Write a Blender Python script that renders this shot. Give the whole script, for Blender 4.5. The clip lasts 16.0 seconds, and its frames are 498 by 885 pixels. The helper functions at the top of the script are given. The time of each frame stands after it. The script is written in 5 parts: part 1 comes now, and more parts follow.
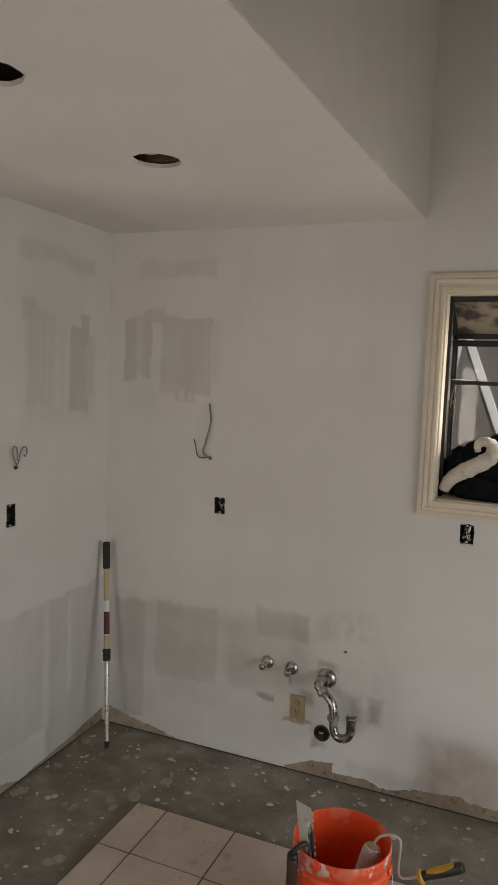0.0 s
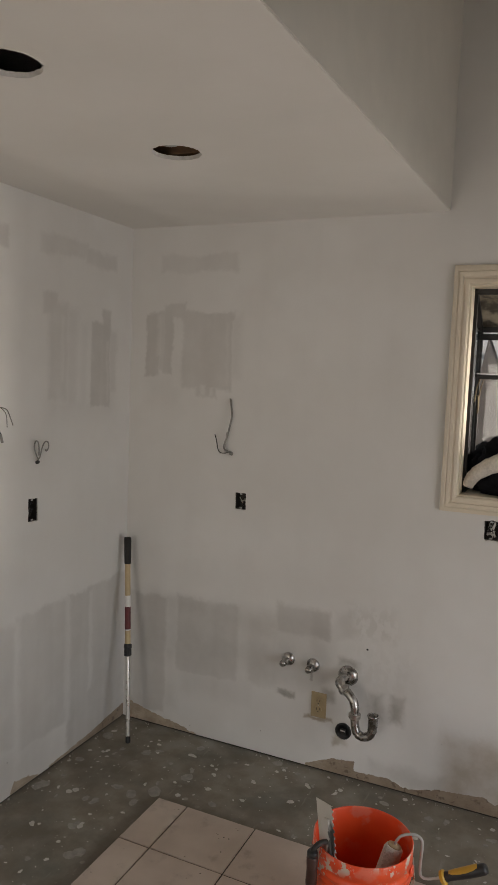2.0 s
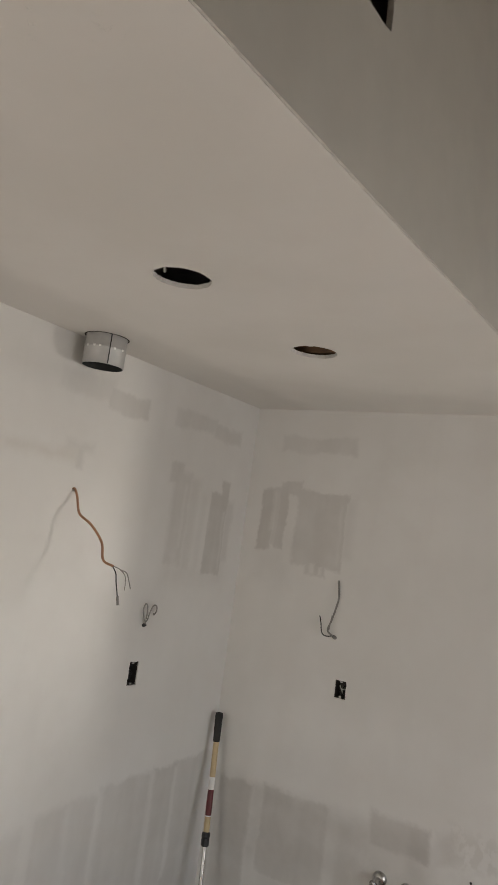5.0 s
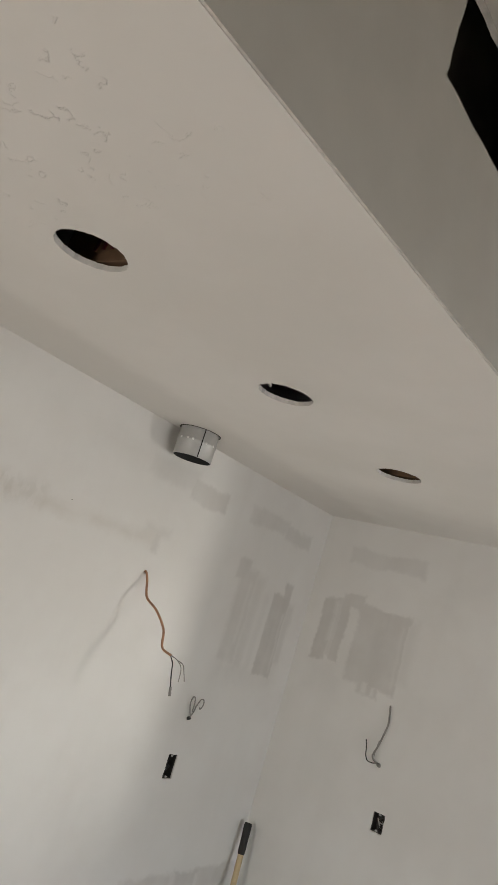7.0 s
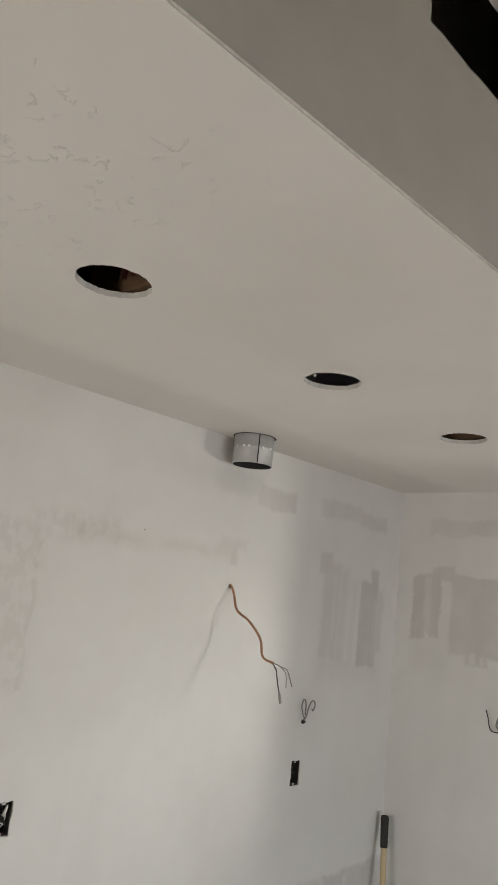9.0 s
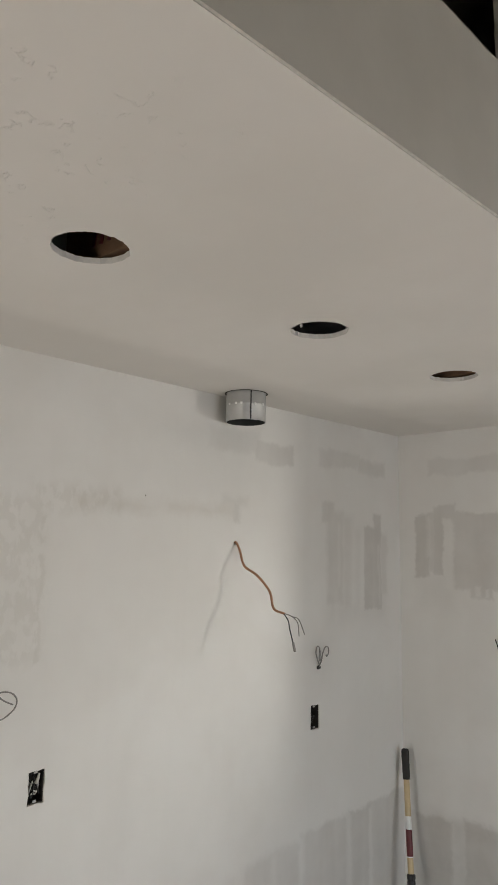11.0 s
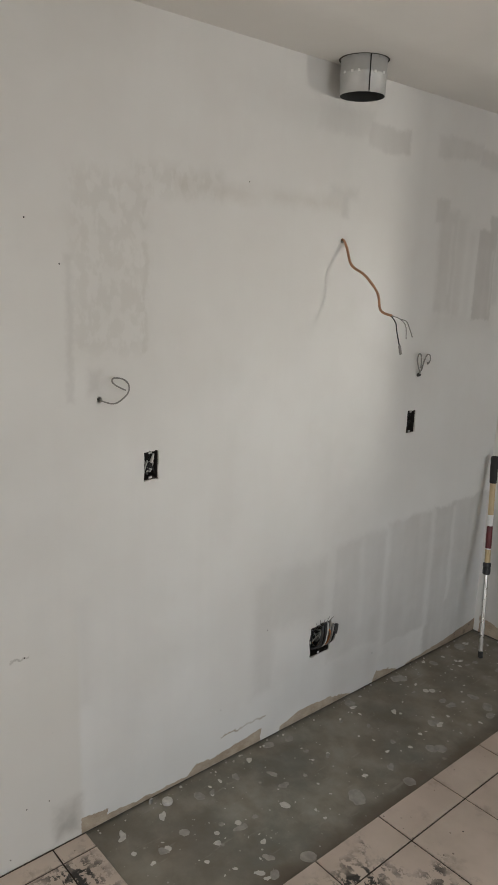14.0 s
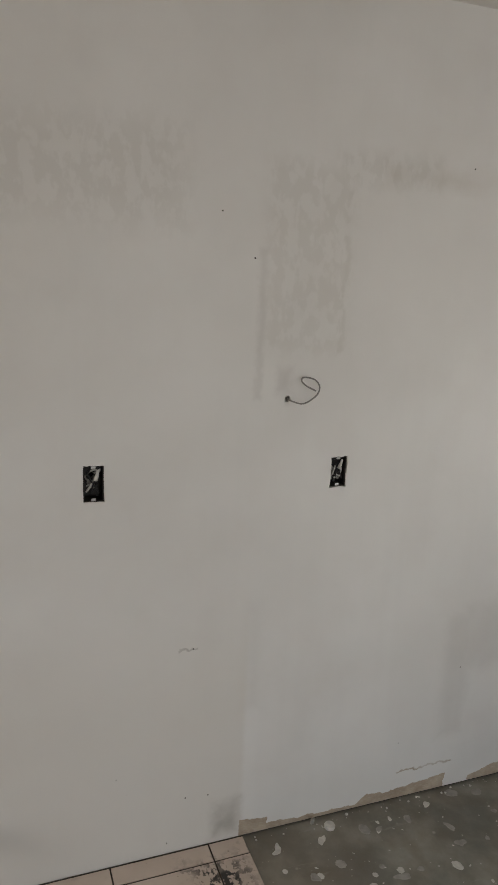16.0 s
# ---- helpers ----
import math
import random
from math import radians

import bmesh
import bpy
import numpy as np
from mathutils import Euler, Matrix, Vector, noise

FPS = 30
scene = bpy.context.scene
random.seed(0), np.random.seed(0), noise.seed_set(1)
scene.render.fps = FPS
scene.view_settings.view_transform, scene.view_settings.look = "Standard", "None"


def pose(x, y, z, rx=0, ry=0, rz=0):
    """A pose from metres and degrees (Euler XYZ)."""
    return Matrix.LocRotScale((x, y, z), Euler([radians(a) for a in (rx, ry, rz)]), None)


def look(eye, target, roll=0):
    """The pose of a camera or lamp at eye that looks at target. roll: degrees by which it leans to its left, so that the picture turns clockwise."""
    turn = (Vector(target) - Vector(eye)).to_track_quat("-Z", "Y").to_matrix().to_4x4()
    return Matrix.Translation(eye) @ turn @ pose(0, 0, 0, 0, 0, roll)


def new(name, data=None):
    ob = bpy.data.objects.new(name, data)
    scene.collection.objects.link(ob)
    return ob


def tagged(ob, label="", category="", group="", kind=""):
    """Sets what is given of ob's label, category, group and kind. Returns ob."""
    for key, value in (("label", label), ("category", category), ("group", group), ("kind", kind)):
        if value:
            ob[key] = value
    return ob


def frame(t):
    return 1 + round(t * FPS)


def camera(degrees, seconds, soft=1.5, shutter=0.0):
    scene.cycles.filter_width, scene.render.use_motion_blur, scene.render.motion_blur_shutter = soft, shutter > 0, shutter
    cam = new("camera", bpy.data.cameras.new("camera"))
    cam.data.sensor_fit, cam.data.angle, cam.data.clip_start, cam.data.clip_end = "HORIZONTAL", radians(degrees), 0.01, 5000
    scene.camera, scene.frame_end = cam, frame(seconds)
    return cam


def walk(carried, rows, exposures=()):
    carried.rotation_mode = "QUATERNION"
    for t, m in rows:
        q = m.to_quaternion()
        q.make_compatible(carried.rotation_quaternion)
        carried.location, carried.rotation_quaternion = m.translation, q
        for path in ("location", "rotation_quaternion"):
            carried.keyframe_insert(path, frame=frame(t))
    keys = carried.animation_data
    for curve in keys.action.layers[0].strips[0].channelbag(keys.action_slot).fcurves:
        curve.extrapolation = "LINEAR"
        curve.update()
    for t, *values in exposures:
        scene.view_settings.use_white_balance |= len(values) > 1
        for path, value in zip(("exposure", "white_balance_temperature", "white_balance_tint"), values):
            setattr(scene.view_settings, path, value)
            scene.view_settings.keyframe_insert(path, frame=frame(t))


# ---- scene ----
import functools

cam = camera(38.3, 16.0)
PATH = [
    (0, (2.009, -3.003, 1.793), (1.244, -1.164, 1.606), 2.3),
    (0.5, (2.017, -3.01, 1.789), (1.231, -1.18, 1.6), 2.2),
    (1, (2.022, -3.012, 1.787), (1.218, -1.191, 1.591), 2.2),
    (1.5, (2.02, -3.001, 1.783), (1.202, -1.187, 1.585), 2.2),
    (2, (2.012, -2.983, 1.776), (1.188, -1.171, 1.583), 2.2),
    (2.5, (1.998, -2.979, 1.786), (1.184, -1.163, 1.591), 2.2),
    (3, (2.007, -2.981, 1.786), (1.193, -1.165, 1.591), 2.1),
    (3.5, (2.001, -2.995, 1.773), (1.169, -1.187, 1.581), 2.3),
    (4, (1.992, -2.987, 1.784), (1.095, -1.207, 1.618), 2.9),
    (4.5, (1.977, -3.016, 1.806), (0.967, -1.29, 1.785), 4.9),
    (5, (1.967, -3.063, 1.835), (0.879, -1.402, 2.07), 7.9),
    (5.2, (1.971, -3.072, 1.841), (0.855, -1.443, 2.157), 9.8),
    (7.3, (1.937, -3.176, 1.882), (0.684, -1.677, 2.31), 17.5),
    (7.5, (1.918, -3.18, 1.885), (0.66, -1.684, 2.311), 16.4),
    (8, (1.912, -3.168, 1.893), (0.6, -1.715, 2.304), 13.7),
    (8.5, (1.926, -3.158, 1.879), (0.574, -1.742, 2.289), 9.5),
    (10.8, (1.931, -3.162, 1.866), (0.581, -1.721, 2.184), 1.0),
    (11, (1.926, -3.163, 1.865), (0.571, -1.721, 2.16), 0.8),
    (11.5, (1.919, -3.165, 1.857), (0.534, -1.735, 2.042), 0.8),
    (12, (1.889, -3.155, 1.828), (0.458, -1.758, 1.803), 1.1),
    (12.5, (1.849, -3.161, 1.798), (0.393, -1.807, 1.583), 1.3),
    (13, (1.819, -3.141, 1.781), (0.334, -1.857, 1.397), 1.6),
    (13.5, (1.81, -3.146, 1.779), (0.331, -1.872, 1.341), 1.7),
    (14, (1.793, -3.151, 1.766), (0.325, -1.873, 1.306), 1.9),
    (14.5, (1.784, -3.153, 1.752), (0.282, -1.911, 1.304), 2.1),
    (15, (1.773, -3.113, 1.75), (0.164, -2.011, 1.309), 2.2),
    (15.5, (1.784, -3.003, 1.763), (0.04, -2.137, 1.306), 2.4),
    (16, (1.789, -2.939, 1.744), (-0.031, -2.254, 1.275), 2.4),
]
STOPS = [(0, -0.36, 6990, 14), (3.8, -0.36, 6990, 14), (5, -0.12, 6890, 13), (7.5, 0.1, 6640, 10), (12, 0.05, 6590, 10), (14.5, -0.08, 6590, 10), (16, -0.28, 6640, 11)]
walk(cam, [(t, look(eye, aim, roll)) for t, eye, aim, roll in PATH], STOPS)

# ---- world, sun, large lights ----
world = bpy.data.worlds.new("daylight")
scene.world = world
world.use_nodes = True
sky = world.node_tree.nodes.new("ShaderNodeTexSky")
sky.sky_type = "NISHITA"
sky.sun_disc = False
sky.sun_elevation, sky.sun_rotation = radians(62), radians(120)
back = world.node_tree.nodes["Background"]
back.inputs["Strength"].default_value = 0.15
world.node_tree.links.new(sky.outputs[0], back.inputs["Color"])

sun_data = bpy.data.lights.new("sun", "SUN")
sun_data.energy, sun_data.angle, sun_data.color = 4.2, radians(0.5), (1.0, 0.95, 0.88)
sun = new("sun", sun_data)
az = radians(120)
toward = Vector((math.sin(az) * math.cos(radians(62)), math.cos(az) * math.cos(radians(62)), math.sin(radians(62))))
sun.matrix_world = look(toward * 20, (0, 0, 0))


SOUTH_WALL = -5.2


def opening_lamp(name, eye, target, wide, high, watts, color, spread=180):
    data = bpy.data.lights.new(name, "AREA")
    data.shape, data.size, data.size_y, data.energy, data.color = "RECTANGLE", wide, high, watts, color
    data.spread = radians(spread)
    ob = new(name, data)
    ob.matrix_world = look(eye, target)
    return ob


# skylight through the open doorway in the east wall
opening_lamp("doorway_daylight", (4.36, -1.75, 1.03), (3.36, -1.42, 0.40), 1.9, 1.9, 36, (0.89, 0.945, 1.0), 158)
# added fill from the south, through an opening that is never in view
opening_lamp("south_fill", (0.68, SOUTH_WALL - 0.06, 1.03), (0.68, 0, 1.2), 1.05, 1.9, 19, (1.0, 0.965, 0.90), 160)
# daylight through the far side of the garden window
opening_lamp("window_daylight", (2.44, 0.43, 1.80), (0.0, -1.45, 1.05), 0.11, 0.34, 6.0, (1.0, 0.97, 0.90), 84)


# ---- materials ----
class Nodes:
    def __init__(self, name):
        self.m = bpy.data.materials.new(name)
        self.m.use_nodes = True
        self.t = self.m.node_tree
        self.b = self.t.nodes["Principled BSDF"]
        self.pos = self.t.nodes.new("ShaderNodeNewGeometry").outputs["Position"]

    def put(self, socket, value):
        if isinstance(value, bpy.types.NodeSocket):
            self.t.links.new(value, socket)
        elif isinstance(value, tuple) and len(value) == 3 and socket.type == "RGBA":
            socket.default_value = (*value, 1)
        else:
            socket.default_value = value

    def math(self, op, a, b=0.0, c=0.0):
        n = self.t.nodes.new("ShaderNodeMath")
        n.operation = op
        for s, v in zip(n.inputs, (a, b, c)):
            self.put(s, v)
        return n.outputs[0]

    def ramp(self, v, a, b, lo=0.0, hi=1.0):
        n = self.t.nodes.new("ShaderNodeMapRange")
        n.interpolation_type = "SMOOTHSTEP"
        for s, x in zip(n.inputs, (v, a, b, lo, hi)):
            self.put(s, x)
        return n.outputs[0]

    def scaled(self, v, s):
        n = self.t.nodes.new("ShaderNodeVectorMath")
        n.operation = "MULTIPLY"
        self.put(n.inputs[0], v)
        n.inputs[1].default_value = s
        return n.outputs[0]

    def noise(self, scale, detail=4.0, vec=None, rough=0.55):
        n = self.t.nodes.new("ShaderNodeTexNoise")
        self.put(n.inputs["Vector"], self.pos if vec is None else vec)
        n.inputs["Scale"].default_value, n.inputs["Detail"].default_value, n.inputs["Roughness"].default_value = scale, detail, rough
        return n.outputs[0]

    def cells(self, scale, vec=None):
        n = self.t.nodes.new("ShaderNodeTexVoronoi")
        self.put(n.inputs["Vector"], self.pos if vec is None else vec)
        n.inputs["Scale"].default_value = scale
        return n.outputs["Distance"], n.outputs["Color"]

    def mix(self, f, a, b):
        n = self.t.nodes.new("ShaderNodeMix")
        n.data_type = "RGBA"
        self.put(n.inputs[0], f)
        self.put(n.inputs[6], a)
        self.put(n.inputs[7], b)
        return n.outputs[2]

    def xyz(self, v=None):
        n = self.t.nodes.new("ShaderNodeSeparateXYZ")
        self.put(n.inputs[0], self.pos if v is None else v)
        return n.outputs

    def object_pos(self):
        return self.t.nodes.new("ShaderNodeTexCoord").outputs["Object"]

    def rand(self):
        return self.t.nodes.new("ShaderNodeObjectInfo").outputs["Random"]

    def bump(self, height, strength=0.3, distance=0.002):
        n = self.t.nodes.new("ShaderNodeBump")
        n.inputs["Strength"].default_value, n.inputs["Distance"].default_value = strength, distance
        self.put(n.inputs["Height"], height)
        self.t.links.new(n.outputs[0], self.b.inputs["Normal"])

    def out(self, color, rough=0.6, metal=0.0, **more):
        self.put(self.b.inputs["Base Color"], color)
        self.put(self.b.inputs["Roughness"], rough)
        self.put(self.b.inputs["Metallic"], metal)
        for k, v in more.items():
            self.put(self.b.inputs[k.replace("_", " ")], v)
        return self.m

    def patch(self, u, v, rect, soft):
        """1 inside the rectangle u0, u1, v0, v1, fading over soft metres."""
        u0, u1, v0, v1 = rect
        g = self.t.nodes.new("ShaderNodeGroup")
        g.node_tree = patch_group()
        for socket, x in zip(g.inputs, (u, v, (u0 + u1) / 2, (u1 - u0) / 2, (v0 + v1) / 2, (v1 - v0) / 2, soft, -soft)):
            self.put(socket, x)
        return g.outputs[0]


@functools.lru_cache(None)
def patch_group():
    t = bpy.data.node_groups.new("soft_rectangle", "ShaderNodeTree")
    for key in ("u", "v", "middle_u", "half_u", "middle_v", "half_v", "outer", "inner"):
        t.interface.new_socket(key, in_out="INPUT", socket_type="NodeSocketFloat")
    t.interface.new_socket("inside", in_out="OUTPUT", socket_type="NodeSocketFloat")
    start, end = t.nodes.new("NodeGroupInput"), t.nodes.new("NodeGroupOutput")

    def step(op, p, q=None):
        n = t.nodes.new("ShaderNodeMath")
        n.operation = op
        t.links.new(p, n.inputs[0])
        if q is not None:
            t.links.new(q, n.inputs[1])
        return n.outputs[0]

    i = start.outputs
    du = step("SUBTRACT", step("ABSOLUTE", step("SUBTRACT", i[0], i[2])), i[3])
    dv = step("SUBTRACT", step("ABSOLUTE", step("SUBTRACT", i[1], i[4])), i[5])
    fade = t.nodes.new("ShaderNodeMapRange")
    fade.interpolation_type = "SMOOTHSTEP"
    t.links.new(step("MAXIMUM", du, dv), fade.inputs[0])
    t.links.new(i[6], fade.inputs[1])
    t.links.new(i[7], fade.inputs[2])
    t.links.new(fade.outputs[0], end.inputs[0])
    return t


def plain(name, color, rough=0.5, metal=0.0, vary=0.12, scale=30.0, bump=0.0, **more):
    n = Nodes(name)
    f = n.ramp(n.noise(scale), 0.3, 0.7)
    g = n.ramp(n.noise(scale * 0.15, 2), 0.3, 0.7)
    f = n.math("MULTIPLY_ADD", f, 0.6, n.math("MULTIPLY", g, 0.4))
    dark = tuple(c * (1 - vary) for c in color)
    light = tuple(min(1, c * (1 + vary)) for c in color)
    if bump:
        n.bump(f, bump)
    return n.out(n.mix(f, dark, light), n.ramp(f, 0, 1, max(0.03, rough - 0.08), min(1, rough + 0.08)), metal, **more)


def wall_paint(name, axis, patches, scraped, torn, mould, old_edge=None, mottled=(), stained=()):
    """Primed drywall with joint compound patches, scraped streaks, bare paper along the floor and handling marks."""
    n = Nodes(name)
    p = n.xyz()
    u, z = p[axis], p[2]
    wob = n.math("MULTIPLY", n.math("SUBTRACT", n.noise(7, 3), 0.5), 0.075)
    fine = n.math("MULTIPLY", n.math("SUBTRACT", n.noise(48, 3), 0.5), 0.024)
    uu, zz = n.math("ADD", n.math("ADD", u, n.math("MULTIPLY", wob, 0.5)), fine), n.math("ADD", n.math("SUBTRACT", z, wob), fine)

    def union(items, op="MAXIMUM"):
        total = None
        for rect, soft, weight in items:
            m = n.math("MULTIPLY", n.patch(uu, zz, rect, soft * 1.7), weight * 0.88)
            total = m if total is None else n.math(op, total, m)
        return total

    total = union(patches)
    streak = n.ramp(n.noise(1.0, 2, n.scaled(n.pos, (8.0, 8.0, 0.7))), 0.36, 0.64, 0.72, 1.0)
    streak = n.math("MULTIPLY", streak, n.ramp(n.noise(11, 4), 0.3, 0.6, 0.82, 1.0))
    total = n.math("MULTIPLY", total, n.math("SUBTRACT", 1.0, union(scraped)))
    cloud = n.ramp(n.noise(1.3, 4), 0.3, 0.7)
    base = n.mix(cloud, (0.67, 0.655, 0.625), (0.735, 0.725, 0.70))
    grain = n.ramp(n.noise(3.2, 5), 0.42, 0.75)
    base = n.mix(n.math("MULTIPLY", grain, 0.28), base, (0.60, 0.575, 0.54))
    wipe = n.ramp(n.noise(1.0, 3, n.scaled(n.pos, (9.0, 9.0, 0.45))), 0.52, 0.66)
    base = n.mix(n.math("MULTIPLY", wipe, 0.05), base, (0.56, 0.55, 0.525))
    tone = n.mix(n.noise(5, 3), (0.43, 0.415, 0.39), (0.50, 0.475, 0.445))
    color = n.mix(n.math("MULTIPLY", total, streak), base, tone)
    worn = union(mottled)
    dab = n.ramp(n.noise(24, 3, n.scaled(n.pos, (1.2, 1.2, 0.8))), 0.42, 0.60)
    color = n.mix(n.math("MULTIPLY", worn, n.ramp(dab, 0, 1, 0.62, 0.18)), color, (0.545, 0.525, 0.485))
    if old_edge is not None:
        old = n.ramp(n.math("ADD", u, n.math("MULTIPLY", fine, 0.6)), old_edge + 0.012, old_edge - 0.012)
        low = n.ramp(z, 0.95, 0.45)
        color = n.mix(n.math("MULTIPLY", n.math("MULTIPLY", old, low), 0.55), color, (0.62, 0.59, 0.535))
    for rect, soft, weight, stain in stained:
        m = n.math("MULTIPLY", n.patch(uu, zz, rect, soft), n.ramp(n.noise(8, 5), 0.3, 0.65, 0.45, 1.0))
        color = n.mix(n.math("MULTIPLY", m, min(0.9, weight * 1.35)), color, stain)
    # grey scuffs and specks near the floor
    d, c = n.cells(26)
    few = n.ramp(n.noise(4, 3), 0.58, 0.68)
    speck = n.math("MULTIPLY", n.math("MULTIPLY", n.ramp(d, 0.10, 0.05), few), n.ramp(z, 0.6, 0.1))
    color = n.mix(n.math("MULTIPLY", speck, 0.6), color, (0.12, 0.10, 0.085))
    # torn paper along the floor, its height running from h0 to h1 over each stretch
    rag = n.math("MULTIPLY", n.math("SUBTRACT", n.noise(34, 4), 0.5), 0.026)
    ut = n.math("ADD", u, n.math("MULTIPLY", rag, 0.8))
    bare = None
    for u0, u1, h0, h1 in torn:
        edge = n.math("MULTIPLY_ADD", n.math("SUBTRACT", ut, u0), (h1 - h0) / (u1 - u0), h0)
        inside = n.math("MULTIPLY", n.math("GREATER_THAN", ut, u0), n.math("LESS_THAN", ut, u1))
        m = n.math("MULTIPLY", n.ramp(n.math("SUBTRACT", n.math("ADD", z, rag), edge), 0.0012, -0.0012), inside)
        bare = m if bare is None else n.math("MAXIMUM", bare, m)
    paper = n.mix(n.ramp(n.noise(14, 5), 0.35, 0.7), (0.33, 0.26, 0.19), (0.46, 0.38, 0.29))
    fibre = n.ramp(n.noise(1.0, 3, n.scaled(n.pos, (60, 60, 240))), 0.45, 0.7)
    paper = n.mix(n.math("MULTIPLY", fibre, 0.3), paper, (0.55, 0.49, 0.41))
    spot = n.math("MULTIPLY", n.ramp(n.noise(38, 4), 0.55, 0.66), n.math("MAXIMUM", 0.12, n.patch(u, z, mould, 0.1)))
    paper = n.mix(n.math("MULTIPLY", spot, 0.8), paper, (0.07, 0.055, 0.045))
    paper = n.mix(n.math("MULTIPLY", n.patch(u, z, mould, 0.1), 0.5), paper, (0.20, 0.14, 0.095))
    lip = n.math("MULTIPLY", n.ramp(bare, 0.0, 0.5), n.ramp(bare, 1.0, 0.5))
    color = n.mix(bare, color, paper)
    color = n.mix(n.math("MULTIPLY", lip, 0.5), color, (0.74, 0.72, 0.68))
    relief = n.math("MULTIPLY_ADD", n.noise(110, 2), 0.25, n.math("MULTIPLY", n.noise(16, 4), 0.55))
    relief = n.math("SUBTRACT", relief, n.math("MULTIPLY", bare, 0.9))
    relief = n.math("ADD", relief, n.math("MULTIPLY", total, 0.45))
    relief = n.math("ADD", relief, n.math("MULTIPLY", n.math("MULTIPLY", worn, dab), 0.8))
    n.bump(relief, 0.22, 0.003)
    return n.out(color, n.math("MULTIPLY_ADD", total, -0.12, 0.72))


NORTH_PATCHES = [
    ((0.165, 0.57, 2.232, 2.312), 0.008, 0.42), ((0.085, 0.168, 1.738, 2.045), 0.005, 0.80), ((0.160, 0.200, 1.76, 2.04), 0.008, 0.55), ((0.188, 0.240, 1.746, 2.06), 0.005, 0.78),
    ((0.10, 0.56, 2.012, 2.052), 0.006, 0.66), ((0.190, 0.31, 2.03, 2.082), 0.006, 0.68), ((0.283, 0.552, 1.695, 2.04), 0.007, 0.66), ((0.54, 0.60, 1.75, 2.04), 0.02, 0.34),
    ((0.37, 0.477, 1.652, 1.72), 0.006, 0.58), ((0.09, 0.29, 1.60, 1.74), 0.03, 0.22),
    ((0.03, 0.245, 0.06, 0.665), 0.008, 0.72), ((0.245, 0.31, 0.10, 0.665), 0.02, 0.40), ((0.302, 0.640, 0.305, 0.685), 0.008, 0.70), ((0.32, 0.72, 0.20, 0.33), 0.03, 0.40),
    ((0.685, 0.835, 0.32, 0.65), 0.02, 0.50), ((0.832, 1.085, 0.605, 0.732), 0.010, 0.88), ((1.115, 1.205, 0.62, 0.73), 0.02, 0.60), ((0.80, 1.20, 0.36, 0.61), 0.06, 0.30),
    ((1.10, 1.50, 0.28, 0.56), 0.07, 0.36), ((1.60, 1.98, 0.08, 0.34), 0.05, 0.36), ((0.72, 1.05, 0.12, 0.30), 0.06, 0.28),
]
NORTH_SCRAPED = [((0.244, 0.290, 1.69, 2.005), 0.008, 0.75), ((0.150, 0.172, 1.84, 2.03), 0.006, 0.4), ((0.395, 0.42, 1.66, 1.71), 0.005, 0.8), ((0.445, 0.46, 1.66, 1.70), 0.005, 0.8), ((0.52, 0.535, 1.72, 2.0), 0.008, 0.4),
                 ((0.238, 0.305, 0.23, 0.66), 0.010, 0.45), ((0.636, 0.69, 0.34, 0.72), 0.010, 0.70), ((0.045, 0.06, 0.1, 0.66), 0.005, 0.5), ((0.80, 0.825, 0.36, 0.62), 0.01, 0.4)]
WEST_PATCHES = [
    ((-0.66, -0.35, 2.238, 2.318), 0.008, 0.44), ((-0.36, -0.13, 2.222, 2.295), 0.010, 0.46), ((-0.605, -0.475, 1.625, 2.03), 0.014, 0.60), ((-0.64, -0.545, 1.985, 2.075), 0.007, 0.64),
    ((-0.48, -0.41, 1.60, 2.02), 0.02, 0.48), ((-0.40, -0.31, 1.58, 1.98), 0.02, 0.30), ((-0.318, -0.172, 1.592, 1.982), 0.006, 0.82), ((-0.235, -0.172, 1.94, 2.035), 0.007, 0.76), ((-0.178, -0.122, 1.665, 1.95), 0.012, 0.52),
    ((-0.60, -0.15, 1.555, 1.65), 0.04, 0.34), ((-1.335, -1.05, 2.235, 2.33), 0.014, 0.40), ((-1.07, -0.835, 2.214, 2.300), 0.007, 0.58), ((-1.62, -1.30, 2.25, 2.33), 0.04, 0.28),
    ((-1.255, -1.115, 2.035, 2.072), 0.016, 0.42), ((-1.195, -1.158, 1.965, 2.05), 0.010, 0.50),
    ((-0.45, 0.0, -0.03, 0.755), 0.008, 0.74), ((-0.78, -0.44, 0.16, 0.742), 0.010, 0.66), ((-1.13, -0.77, 0.20, 0.722), 0.014, 0.52), ((-1.47, -1.12, 0.44, 0.690), 0.02, 0.36), ((-1.535, -1.43, 0.20, 0.66), 0.02, 0.40),
    ((-1.43, -1.20, 0.05, 0.30), 0.05, 0.28), ((-1.10, -0.60, 0.02, 0.2), 0.04, 0.45),
    ((-2.19, -2.15, 1.42, 1.49), 0.012, 0.7), ((-2.256, -2.236, 1.40, 1.80), 0.006, 0.42), ((-2.25, -2.20, 0.45, 0.80), 0.02, 0.22),
]
